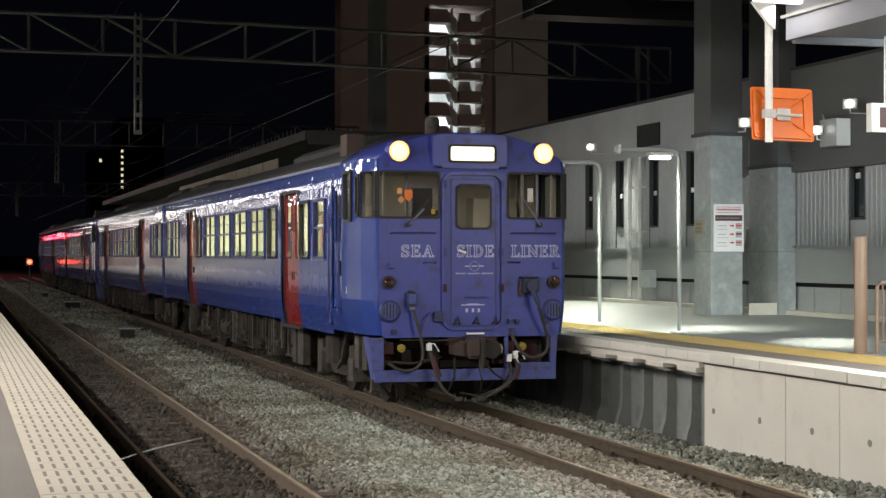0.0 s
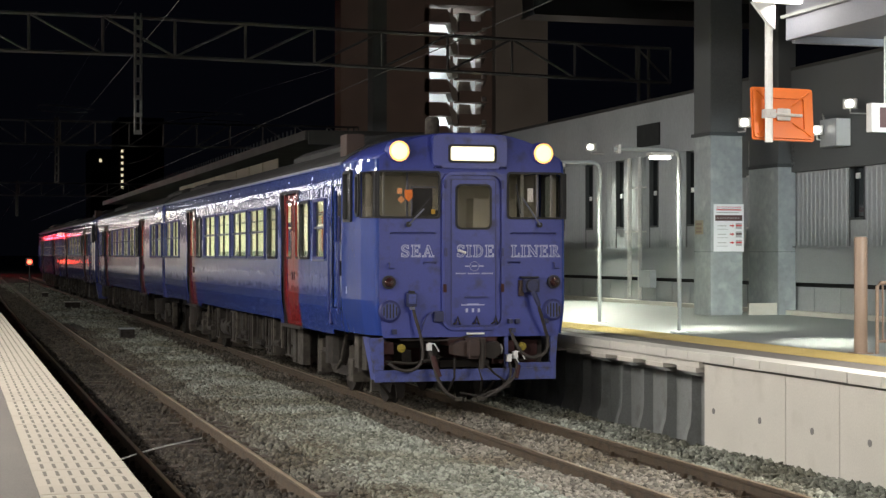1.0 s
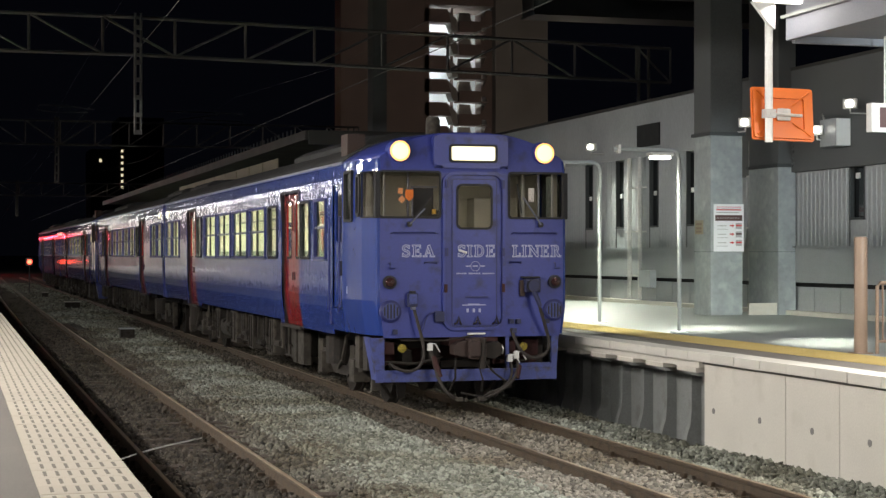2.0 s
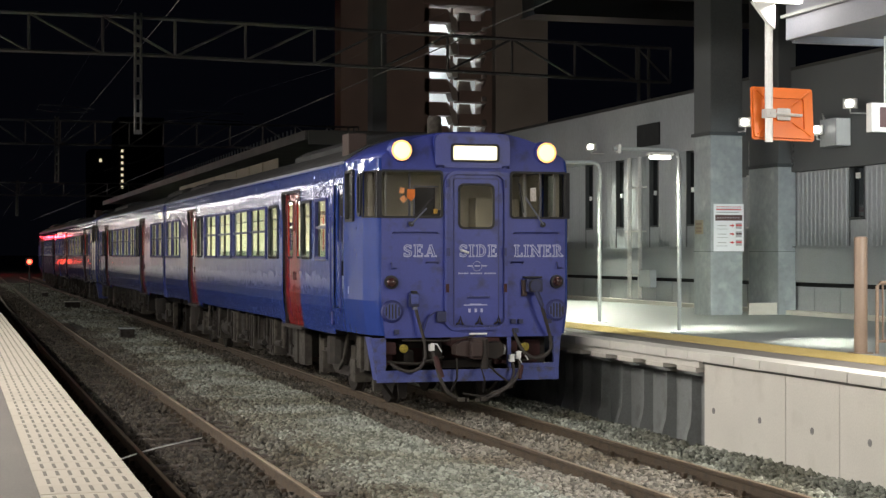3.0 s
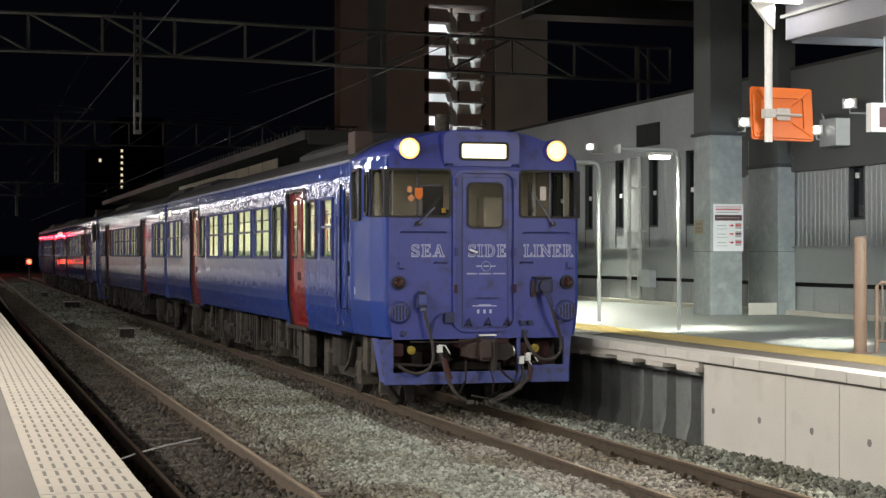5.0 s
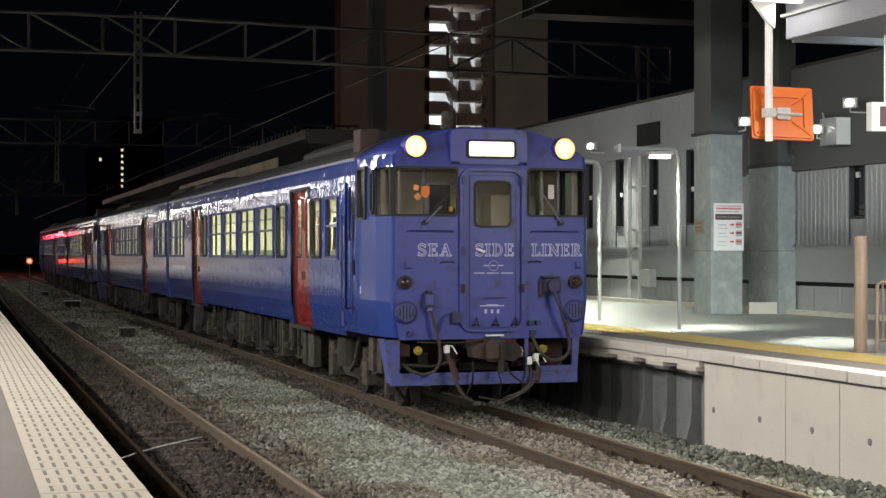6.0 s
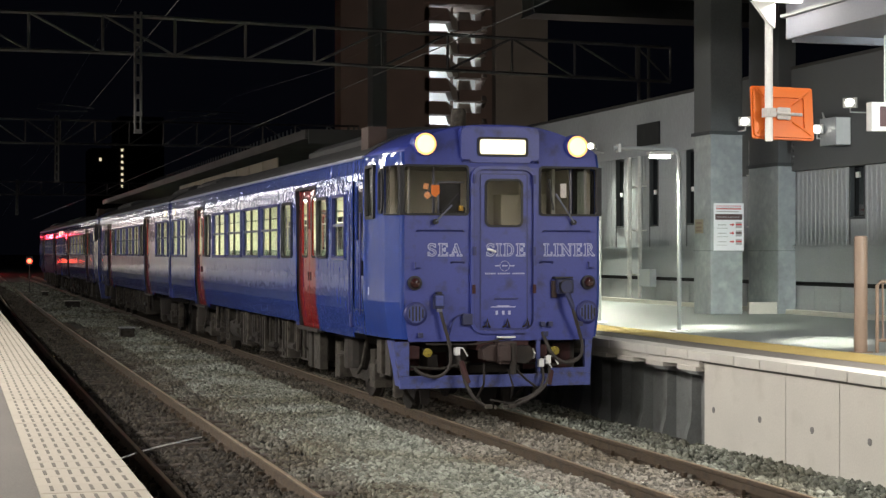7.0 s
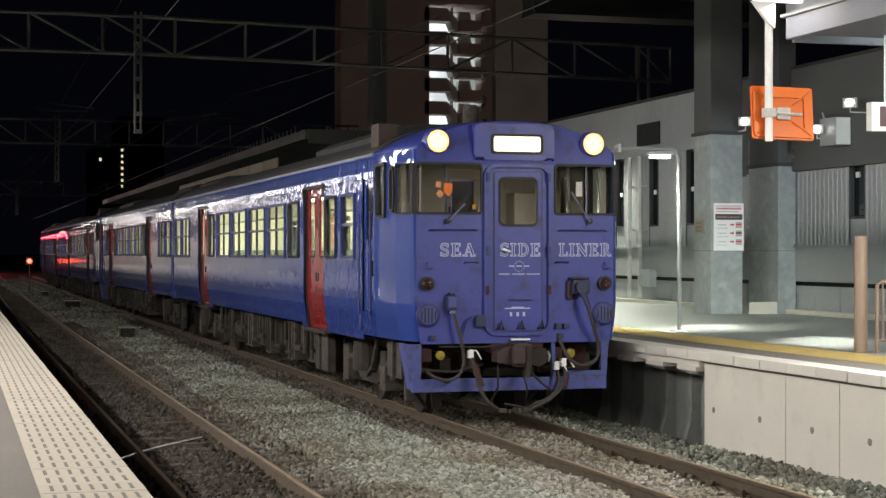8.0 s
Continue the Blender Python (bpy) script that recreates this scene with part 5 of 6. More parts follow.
    # headlights and tail lights
    for sx in (-1, 1):
        bm = bmesh.new()
        sweep(bm, [(sx * 0.99, 0.14, 3.44), (sx * 0.99, 0.0, 3.44), (sx * 0.99, -0.02, 3.44)], [0.16, 0.15, 0.135], 24)
        hl = part("headlight", bm, M["blue_front"], car, "round headlight housing", smooth=True)
        bm = bmesh.new()
        sweep(bm, [(sx * 0.99, -0.02, 3.44), (sx * 0.99, -0.035, 3.44), (sx * 0.99, -0.04, 3.44)], [0.118, 0.10, 0.05], 24)
        part("lens", bm, M["headlight"], hl, "glowing warm headlight lens", smooth=True)
        # added glowing ring that imitates the orange halo around the lens
        bm = bmesh.new()
        sweep(bm, [(sx * 0.99, -0.018, 3.44), (sx * 0.99, -0.026, 3.44)], 0.134, 28)
        part("reflector_rim", bm, M["halo_glow"], hl, "glowing orange ring imitating the headlight's halo")
        bm = bmesh.new()
        sweep(bm, [(sx * 1.13, 0.04, 1.74), (sx * 1.13, -0.05, 1.74), (sx * 1.13, -0.055, 1.74)], [0.088, 0.088, 0.07], 20)
        tl = part("tail_light", bm, M["gasket"], car, "round unlit tail light in a dark ring", smooth=True)
        bm = bmesh.new()
        sweep(bm, [(sx * 1.13, -0.045, 1.74), (sx * 1.13, -0.075, 1.74), (sx * 1.13, -0.09, 1.74)], [0.07, 0.055, 0.02], 20)
        part("lens", bm, M["taillens"], tl, smooth=True)
        # horn grille
        bm = bmesh.new()
        sweep(bm, [(sx * 1.12, 0.03, 1.365), (sx * 1.12, -0.035, 1.365), (sx * 1.12, -0.05, 1.365)], [0.145, 0.145, 0.125], 26)
        gr = part("horn_grille", bm, M["seam"], car, "round louvred horn cover", smooth=True)
        bm = bmesh.new()
        sweep(bm, [(sx * 1.12, -0.035, 1.365), (sx * 1.12, -0.056, 1.365)], 0.11, 26)
        part("grille_plate", bm, M["blue_dark"], gr)
        for k in range(5):
            x = sx * 1.12 + (k - 2) * 0.042
            hh = 0.09 if abs(k - 2) < 2 else 0.055
            boxpart("slot", gr, M["gasket"], (x - 0.009, x + 0.009, -0.060, -0.052, 1.365 - hh, 1.365 + hh))
        # step irons
        for x0, x1, z in ((sx * 1.13, sx * 1.13, 1.92), (sx * 0.5, sx * 0.66, 2.0)):
            bm = bmesh.new()
            if x0 == x1:
                sweep(bm, [(x0, -0.02, z + 0.07), (x0, -0.05, z + 0.07), (x0, -0.05, z), (x0 + 0.06 * 1, -0.05, z), (x0 + 0.06, 0, z)], 0.010, 5)
            else:
                sweep(bm, [(x0, 0, z - 0.02), (x0, -0.04, z), (x1, -0.04, z), (x1, 0, z - 0.02)], 0.009, 5)
            part("step_iron", bm, M["seam"], car)
    # wash rails below the windscreens
    for x0, x1 in ((-1.11, -0.5), (0.53, 1.17)):
        bm = bmesh.new()
        sweep(bm, [(x0, 0, 2.37), (x0 + 0.02, -0.05, 2.385), (x1 - 0.02, -0.05, 2.385), (x1, 0, 2.37)], 0.008, 6)
        part("hand_rail", bm, M["seam"], car, "thin blue rail below the windscreen")
    # windscreens with wipers
    for x0, x1, pivot, tip, tip2 in ((-1.27, -0.445, -0.87, -0.60, 2.78), (0.495, 1.27, 0.93, 0.60, 3.0)):
        w, h = x1 - x0, 0.595
        m = Matrix.Translation(((x0 + x1) / 2, 0.012, 2.878))
        bm = bmesh.new()
        plate(bm, rounded(w + 0.025, h + 0.03, 0.05), m, 0.032, rounded(w - 0.025, h - 0.025, 0.04))
        ws = part("windscreen", bm, M["gasket"], car, "cab windscreen in a black gasket")
        bm = bmesh.new()
        plate(bm, rounded(w - 0.01, h - 0.01, 0.04), m, 0.008)
        part("pane", bm, M["pane_front"], ws).visible_shadow = False
        bm = bmesh.new()
        sweep(bm, [(pivot, -0.02, 2.49), (pivot, -0.06, 2.49)], 0.035, 12)
        wp = part("wiper", bm, M["gasket"], car, "windscreen wiper with a pale arm")
        bm = bmesh.new()
        e = Vector((pivot + (tip - pivot) * 0.75, -0.06, 2.49 + (tip2 - 2.49) * 0.7))
        sweep(bm, [(pivot, -0.06, 2.49), e], 0.011, 6)
        part("wiper_arm", bm, M["frame"], wp)
        bm = bmesh.new()
        if x0 < 0:
            sweep(bm, [(pivot + 0.08, -0.045, 2.60), (tip + 0.02, -0.045, 2.84)], 0.009, 5)
        else:
            sweep(bm, [(tip + 0.06, -0.045, 2.64), (tip + 0.0, -0.045, 3.03)], 0.012, 5)
        part("wiper_blade", bm, M["gasket"], wp)
    # gangway door with its frame
    ox, oz0, oz1 = 0.01, 1.12, 3.17
    c = Matrix.Translation((ox, 0.01, (oz0 + oz1) / 2))
    bm = bmesh.new()
    plate(bm, rounded(0.86, 2.07, 0.16), c, 0.06, rounded(0.78, 1.99, 0.13))
    gw = part("gangway_frame", bm, M["blue_front"], car, "raised blue frame round the end door")
    bm = bmesh.new()
    plate(bm, rounded(0.80, 2.01, 0.14), c, 0.05, rounded(0.765, 1.975, 0.125))
    part("gangway_seal", bm, M["seam"], gw, "dark rubber seal")
    c2 = Matrix.Translation((ox + 0.01, 0.0, 2.125))
    bm = bmesh.new()
    plate(bm, rounded(0.60, 1.91, 0.03), c2, 0.012, [(x, z + 0.6) for x, z in rounded(0.46, 0.56, 0.06)])
    ed = part("end_door", bm, M["blue_front"], car, "blue end door with a window")
    bm = bmesh.new()
    plate(bm, rounded(0.62, 1.93, 0.03), c2, 0.016, rounded(0.595, 1.905, 0.03))
    part("door_seal", bm, M["seam"], ed)
    bm = bmesh.new()
    plate(bm, rounded(0.50, 0.60, 0.08), c2 @ Matrix.Translation((0, -0.01, 0.6)), 0.014, rounded(0.445, 0.545, 0.06))
    part("window_gasket", bm, M["gasket"], ed)
    bm = bmesh.new()
    plate(bm, rounded(0.47, 0.57, 0.06), c2 @ Matrix.Translation((0, 0.006, 0.6)), 0.006)
    part("pane", bm, M["pane_front"], ed).visible_shadow = False
    for x, z in ((-0.375, 3.02), (0.40, 3.02), (-0.375, 2.13), (0.40, 2.13), (-0.385, 1.66), (0.405, 1.66)):
        boxpart("hinge", gw, M["rust"] if z < 2 else M["seam"], (x - 0.02, x + 0.02, -0.072, -0.048, z - 0.055, z + 0.055), 0.005)
    bm = bmesh.new()
    sweep(bm, [(-0.19, -0.02, 2.15), (-0.19, -0.06, 2.15), (-0.10, -0.065, 2.12)], 0.016, 8)
    part("door_handle", bm, M["white"], ed, "chrome door handle")
    # writing
    R = pose(0, 0, 0, 90, 0, 0)
    for word, x, wide in (("SEA", -0.745, 0.445), ("SIDE", 0.045, 0.52), ("LINER", 0.885, 0.68)):
        y = -0.010 if word != "SIDE" else -0.016
        serif_word("lettering", word, x, y, 2.145, wide, 0.15, 0.0065, M["letter"], car, "pale outline of serif capitals on blue paint")
        serif_word("lettering_fill", word, x, y - 0.004, 2.145, wide, 0.15, -0.0045, M["blue_front"], car, "blue filling of the capitals")
    bm = bmesh.new()
    ringpts = [(0.03 + 0.062 * math.cos(2 * math.pi * k / 24), -0.018, 1.945 + 0.062 * math.sin(2 * math.pi * k / 24)) for k in range(25)]
    sweep(bm, ringpts, 0.0025, 4)
    part("emblem_ring", bm, M["letter"], ed)
    for k in range(3):
        boxpart("emblem_bar", ed, M["letter"], (-0.10 + 0.095 * k, -0.03 + 0.095 * k, -0.020, -0.014, 1.940, 1.955))
    for x0, n in ((-0.225, 6), (-0.06, 7), (0.13, 7)):
        for k in range(n):
            x = x0 + 0.0235 * k
            boxpart("writing_bar", ed, M["letter"], (x, x + 0.016, -0.017, -0.013, 1.842, 1.860))
    for x0, x1 in ((-0.09, -0.06), (-0.005, 0.025), (0.075, 0.105)):
        boxpart("number_bar", ed, M["letter"], (x0, x1, -0.02, -0.013, 1.342, 1.392))
    for x0, x1, z in ((-0.15, 0.17, 1.438), (-0.07, 0.09, 1.450)):
        boxpart("number_stripe", ed, M["letter"], (x0, x1, -0.02, -0.013, z - 0.006, z + 0.006))
    boxpart("grab_bar", ed, M["seam"], (-0.10, 0.20, -0.04, -0.013, 1.535, 1.55))
    for x in (-0.21, 0.05, 0.31):
        bm = bmesh.new()
        sweep(bm, [(x - 0.045, -0.02, 1.19), (x - 0.02, -0.06, 1.21), (x, -0.06, 1.29), (x + 0.02, -0.06, 1.21), (x + 0.045, -0.02, 1.19)], 0.013, 6)
        part("gangway_catch", bm, M["under"], gw)
    boxpart("sill_plate", car, M["white"], (-0.08, 0.15, -0.075, -0.02, 1.055, 1.075))
    # orange markers hung inside the screen
    for x, z, w, h, rot in ((-0.965, 2.925, 0.062, 0.072, 8), (-0.945, 2.815, 0.072, 0.072, 45), (-0.845, 2.865, 0.105, 0.155, 0)):
        bm = bmesh.new()
        plate(bm, [(a * w * 0.5, b * h * 0.5) for a, b in (((1, -0.35), (1, 1), (-1, 1), (-1, -0.35), (0, -1)) if rot == 0 else ((1, -1), (1, 1), (-1, 1), (-1, -1)))], Matrix.Translation((x, 0.06, z)) @ pose(0, 0, 0, 0, rot, 0), 0.006)
        part("marker_tag", bm, M["orange_tag" if rot == 0 else "pale_tag"], car, "orange marker tag behind the windscreen")
    # jumper sockets, cables, pipes
    def cable(pts, r, mm="hose", label=""):
        bm = bmesh.new()
        sweep(bm, pts, r, 8)
        return part("jumper_cable", bm, M[mm], car, label, smooth=True)
    bm = bmesh.new()
    box(bm, 0.68, 0.90, -0.14, 0.0, 1.60, 1.78, 0.03)
    js = part("jumper_socket", bm, M["socket"], car, "grimy blue cable socket")
    bm = bmesh.new()
    sweep(bm, [(0.78, -0.14, 1.69), (0.78, -0.20, 1.69)], 0.075, 16)
    part("socket_cap", bm, M["socket"], js)
    for k in range(3):
        bm = bmesh.new()
        sweep(bm, [(0.78, -0.145 - 0.022 * k, 1.69), (0.78, -0.155 - 0.022 * k, 1.69)], 0.083, 14)
        part("cap_rib", bm, M["gasket"], js)
    boxpart("socket_hinge", js, M["gasket"], (0.66, 0.90, -0.11, 0.0, 1.785, 1.81), 0.008)
    boxpart("socket_foot", js, M["cast"], (0.64, 0.70, -0.07, 0.0, 1.55, 1.76), 0.01)
    bm = bmesh.new()
    sweep(bm, [(0.79, -0.16, 1.63), (0.83, -0.21, 1.50), (0.86, -0.21, 1.42)], [0.035, 0.034, 0.028], 8)
    part("plug_boot", bm, M["socket"], js, "ribbed rubber boot of the plug", smooth=True)
    cable(bezier((0.80, -0.14, 1.66), (0.82, -0.26, 1.45), (0.90, -0.20, 1.30), (0.98, -0.12, 1.10)) + bezier((0.98, -0.12, 1.10), (1.08, -0.10, 0.85), (0.98, -0.12, 0.74), (0.80, -0.12, 0.74))[1:]
          + bezier((0.80, -0.12, 0.74), (0.62, -0.12, 0.76), (0.56, -0.1, 0.95), (0.53, 0.0, 1.12))[1:], 0.023, label="thick looped jumper cable")
    bm = bmesh.new()
    box(bm, -0.90, -0.77, -0.09, 0.0, 1.42, 1.60, 0.02)
    js2 = part("jumper_socket", bm, M["socket"], car)
    boxpart("socket_lid", js2, M["blue_dark"], (-0.885, -0.785, -0.115, -0.09, 1.46, 1.585), 0.008)
    boxpart("lid_spring", js2, M["gasket"], (-0.87, -0.80, -0.10, -0.02, 1.60, 1.63), 0.006)
    boxpart("plug_tip", js2, M["frame"], (-0.865, -0.805, -0.12, -0.06, 1.385, 1.42), 0.008)
    for bx, bz in ((0.52, 1.22), (0.62, 1.22), (1.02, 1.22), (-1.06, 1.10), (0.56, 1.10)):
        boxpart("small_bracket", car, M["socket"], (bx - 0.03, bx + 0.03, -0.06, 0.0, bz - 0.03, bz + 0.03), 0.008)
    cable(bezier((-0.82, -0.07, 1.43), (-0.80, -0.14, 1.2), (-0.70, -0.12, 1.05), (-0.70, -0.12, 0.80)) + bezier((-0.70, -0.12, 0.80), (-0.72, -0.12, 0.58), (-0.95, -0.12, 0.52), (-1.15, -0.08, 0.70))[1:], 0.021, label="looped jumper cable")
    cable(bezier((-0.70, -0.05, 1.10), (-0.66, -0.08, 1.35), (-0.6, -0.07, 1.33), (-0.50, -0.03, 1.36)), 0.011, "seam")
    bm = bmesh.new()
    box(bm, -0.53, -0.40, -0.07, 0.0, 1.22, 1.36, 0.015)
    part("valve_box", bm, M["socket"], car)
    # skirt with cut-out, draped with hoses
    for x0, x1, zb in ((-1.395, -1.19, 0.602), (1.10, 1.17, 0.602)):
        bm = bmesh.new()
        v = [(x0, 1.02), (x1, 1.02), (x1, zb), (x0 + 0.085, zb)] if x0 < 0 else [(x0, 1.02), (x1 + 0.03, 1.02), (x1, zb), (x0, zb)]
        plate(bm, v[::-1], Matrix.Translation((0, 0.06, 0)), 0.05)
        part("skirt_post", bm, M["blue_dark"], car, "blue skirt post")
    bm = bmesh.new()
    extrude_profile(bm, [(-1.395, 1.03), (-1.36, 1.03), (-1.255, 0.47), (-1.29, 0.47)], [(0, 0.062, 0), (0, 0.30, 0)])
    part("skirt_return", bm, M["blue_dark"], car, "skirt plate turned back along the side")
    boxpart("skirt_bar", car, M["blue_dark"], (-1.305, 1.172, 0.01, 0.06, 0.445, 0.60), 0.008, "blue snow guard bar across the front")
    boxpart("skirt_plate", car, M["blue_dark"], (0.62, 1.10, 0.012, 0.058, 0.602, 0.67), 0.004)
    boxpart("skirt_stay", car, M["blue_dark"], (0.46, 0.51, 0.02, 0.06, 0.60, 1.02), 0.004)
    boxpart("buffer_beam", car, M["rust"], (-1.18, 1.18, 0.75, 0.85, 0.62, 1.04), label="rust-red buffer beam behind the skirt")
    boxpart("coupler_pocket", car, M["rust"], (-0.32, 0.35, 0.02, 0.45, 0.90, 1.05), 0.01)
    for x, mm in ((-0.94, "yellow"), (0.72, "yellow")):
        bm = bmesh.new()
        sweep(bm, [(x, 0.09, 0.88), (x, 0.05, 0.88), (x, 0.04, 0.88)], [0.055, 0.055, 0.04], 16)
        part("pipe_cock", bm, M[mm], car, "yellow painted cock", smooth=True)
        boxpart("cock_pipe", car, M["under"], (x - 0.04, x + 0.04, 0.09, 0.76, 0.84, 0.92), 0.02)
        boxpart("cock_body", car, M["rust"], (x - 0.24, x - 0.09, 0.10, 0.74, 0.80, 0.96), 0.03)
    # coupler
    bm = bmesh.new()
    box(bm, -0.10, 0.12, -0.24, 0.35, 0.74, 1.02, 0.03)
    box(bm, -0.13, 0.02, -0.30, -0.18, 0.78, 0.98, 0.03)
    cp = part("coupler", bm, M["cast"], car, "brown grimy knuckle coupler")
    bm = bmesh.new()
    extrude_profile(bm, [(-0.30, 0.80), (-0.12, 0.77), (-0.12, 0.98), (-0.22, 0.97), (-0.30, 0.92)], [(0, -0.17, 0), (0, 0.05, 0)])
    part("coupler_guard", bm, M["cast"], cp)
    bm = bmesh.new()
    extrude_profile(bm, [(0.13, 0.76), (0.24, 0.74), (0.33, 0.80), (0.36, 0.90), (0.30, 0.96), (0.13, 0.95)], [(0, -0.19, 0), (0, 0.05, 0)])
    part("coupler_guard", bm, M["under"], cp, "dark guard arm with a worn edge")
    bm = bmesh.new()
    sweep(bm, [(0.335, -0.20, 0.93), (0.355, -0.20, 0.87), (0.345, -0.19, 0.80)], 0.012, 6)
    part("worn_edge", bm, M["steel"], cp, "bright worn edge of the knuckle")
    bm = bmesh.new()
    sweep(bm, [(0.06, -0.25, 0.62), (0.06, -0.25, 1.0)], 0.04, 12)
    part("knuckle_pin", bm, M["under"], cp)
    bm = bmesh.new()
    sweep(bm, [(-0.98, -0.03, 0.99), (-0.40, -0.05, 0.98), (-0.20, -0.14, 1.02), (-0.04, -0.16, 1.05)], 0.012, 6)
    part("uncoupling_lever", bm, M["under"], car, "thin uncoupling lever along the beam")
    # draw gear, ribs and piping seen through the cut-out
    for x0, x1, z0, z1, d, mm in ((-1.15, -1.02, 0.72, 0.96, 0.30, "rust"), (-0.86, -0.72, 0.66, 0.84, 0.36, "under"), (-0.52, -0.36, 0.66, 0.95, 0.28, "under"),
                                  (0.36, 0.46, 0.64, 0.98, 0.26, "rust"), (0.78, 1.02, 0.74, 0.97, 0.32, "rust"), (-0.34, 0.36, 0.60, 0.70, 0.34, "under")):
        boxpart("beam_bracket", car, M[mm], (x0, x1, d, d + 0.42, z0, z1), 0.02, "grimy bracket behind the skirt")
    for x0, x1, z in ((-1.12, -0.35, 0.70), (0.4, 1.08, 0.72)):
        bm = bmesh.new()
        sweep(bm, [(x0, 0.22, z), ((x0 + x1) / 2, 0.20, z - 0.03), (x1, 0.22, z + 0.05)], 0.018, 6)
        part("brake_pipe", bm, M["under2"], car)
    # cloth-wrapped sleeves and pale couplings at the hose ends
    for p, q, r in (((-0.57, -0.13, 0.78), (-0.50, -0.22, 0.52), 0.032), ((0.61, -0.12, 0.64), (0.55, -0.21, 0.48), 0.027)):
        bm = bmesh.new()
        sweep(bm, [p, ((p[0] + q[0]) / 2 - 0.01, (p[1] + q[1]) / 2 - 0.01, (p[2] + q[2]) / 2), q], [r, r * 1.2, r * 0.9], 8)
        part("hose_sleeve", bm, M["rust"], car, "brown wrapped hose sleeve", smooth=True)
    for x, z, dx in ((-0.26, 0.225, 0.09), (0.05, 0.225, -0.09)):
        bm = bmesh.new()
        box(bm, x - 0.05, x + 0.05, -0.27, -0.20, z - 0.02, z + 0.03, 0.012)
        box(bm, x + dx - 0.02, x + dx + 0.02, -0.26, -0.21, z - 0.03, z + 0.015, 0.008)
        part("hose_coupling", bm, M["under2"], car, "dusty metal hose coupling")
    # brake hoses with white cocks
    for x, z, e, r in ((-0.60, 0.88, (-0.33, -0.22, 0.26), 0.023), (0.58, 0.76, (0.12, -0.24, 0.25), 0.020), (0.49, 0.72, (0.16, -0.20, 0.30), 0.017)):
        h = cable(bezier((x, -0.06, z), (x + 0.04, -0.22, z - 0.25), ((x + e[0]) / 2 + (0.06 if x > 0 else -0.08), -0.25, 0.36), e), r, label="dusty brake hose hanging down")
        bm = bmesh.new()
        box(bm, x - 0.04, x + 0.03, -0.10, -0.03, z - 0.03, z + 0.065, 0.015)
        part("hose_cock", bm, M["white"], h, "white painted hose cock")
        bm = bmesh.new()
        sweep(bm, [(x - 0.02, -0.09, z + 0.07), (x + 0.06, -0.11, z + 0.06), (x + 0.12, -0.11, z - 0.04)], 0.009, 6)
        part("cock_lever", bm, M["white"], h)
        bm = bmesh.new()
        sweep(bm, [e, (e[0] + (0.09 if x < 0 else -0.09), e[1], e[2] - 0.05)], r * 0.8, 8)
        part("hose_end", bm, M["under"], h)
    for a, b in (((-0.25, -0.05, 0.75), (-0.3, 0.1, 0.3)), ((0.05, -0.05, 0.7), (0.15, 0.1, 0.3)), ((0.1, -0.1, 0.72), (0.45, -0.1, 0.42)), ((-0.2, -0.12, 0.3), (0.3, -0.12, 0.26))):
        cable([a, ((a[0] + b[0]) / 2, -0.12, (a[2] + b[2]) / 2 - 0.03), b], 0.014, "under")
    # underframe, bogies
    boxpart("underframe", car, M["under"], (-1.02, 1.02, 0.5, LEN - 0.1, 0.86, 1.02), label="grimy underframe")
    boxpart("floor", car, M["cabin"], (-1.30, 1.30, 1.3, LEN - 0.05, 1.06, 1.14))
    boxpart("cab_floor", car, M["cabin"], (-1.18, 1.18, 0.10, 1.3, 1.06, 1.14))
    for bc in (3.2, 17.9):
        for sx in (-1, 1):
            bm = bmesh.new()
            prof = [(-1.5, 0.62), (-1.3, 0.68), (-0.6, 0.66), (-0.4, 0.48), (0.4, 0.48), (0.6, 0.66), (1.3, 0.68), (1.5, 0.62), (1.5, 0.5), (1.2, 0.46), (0.7, 0.46), (0.45, 0.34), (-0.45, 0.34), (-0.7, 0.46), (-1.2, 0.46), (-1.5, 0.5)]
            m = Matrix(((0, 1, 0, sx * 0.98 + 0.06), (1, 0, 0, bc), (0, 0, 1, 0), (0, 0, 0, 1)))
            plate(bm, prof, m, 0.12)
            bf = part("bogie_frame", bm, M["under"], car, "dirty cast bogie side frame")
            for dy in (-1.05, 1.05):
                boxpart("axle_box", bf, M["under2"], (sx * 1.0 - 0.13, sx * 1.0 + 0.13, bc + dy - 0.15, bc + dy + 0.15, 0.30, 0.62), 0.03)
                for d in (-0.26, 0.26):
                    bm = bmesh.new()
                    sweep(bm, [(sx * 1.02, bc + dy + d, 0.46), (sx * 1.02, bc + dy + d, 0.80)], 0.07, 10)
                    part("axle_spring", bm, M["under2"], bf)
            bm = bmesh.new()
            sweep(bm, [(sx * 1.06, bc, 0.5), (sx * 1.06, bc, 0.9)], 0.2, 14)
            part("air_spring", bm, M["under"], bf)
            for d in (-1.75, 1.7):
                boxpart("brake_hanger", bf, M["under2"], (sx * 0.95 - 0.06, sx * 0.95 + 0.06, bc + d - 0.05, bc + d + 0.05, 0.22, 0.95), 0.015)
            bm = bmesh.new()
            sweep(bm, [(sx * 1.15, bc - 0.9, 0.98), (sx * 1.17, bc - 0.7, 0.6), (sx * 1.15, bc - 0.3, 0.45)], 0.03, 6)
            part("sand_pipe", bm, M["under2"], bf)
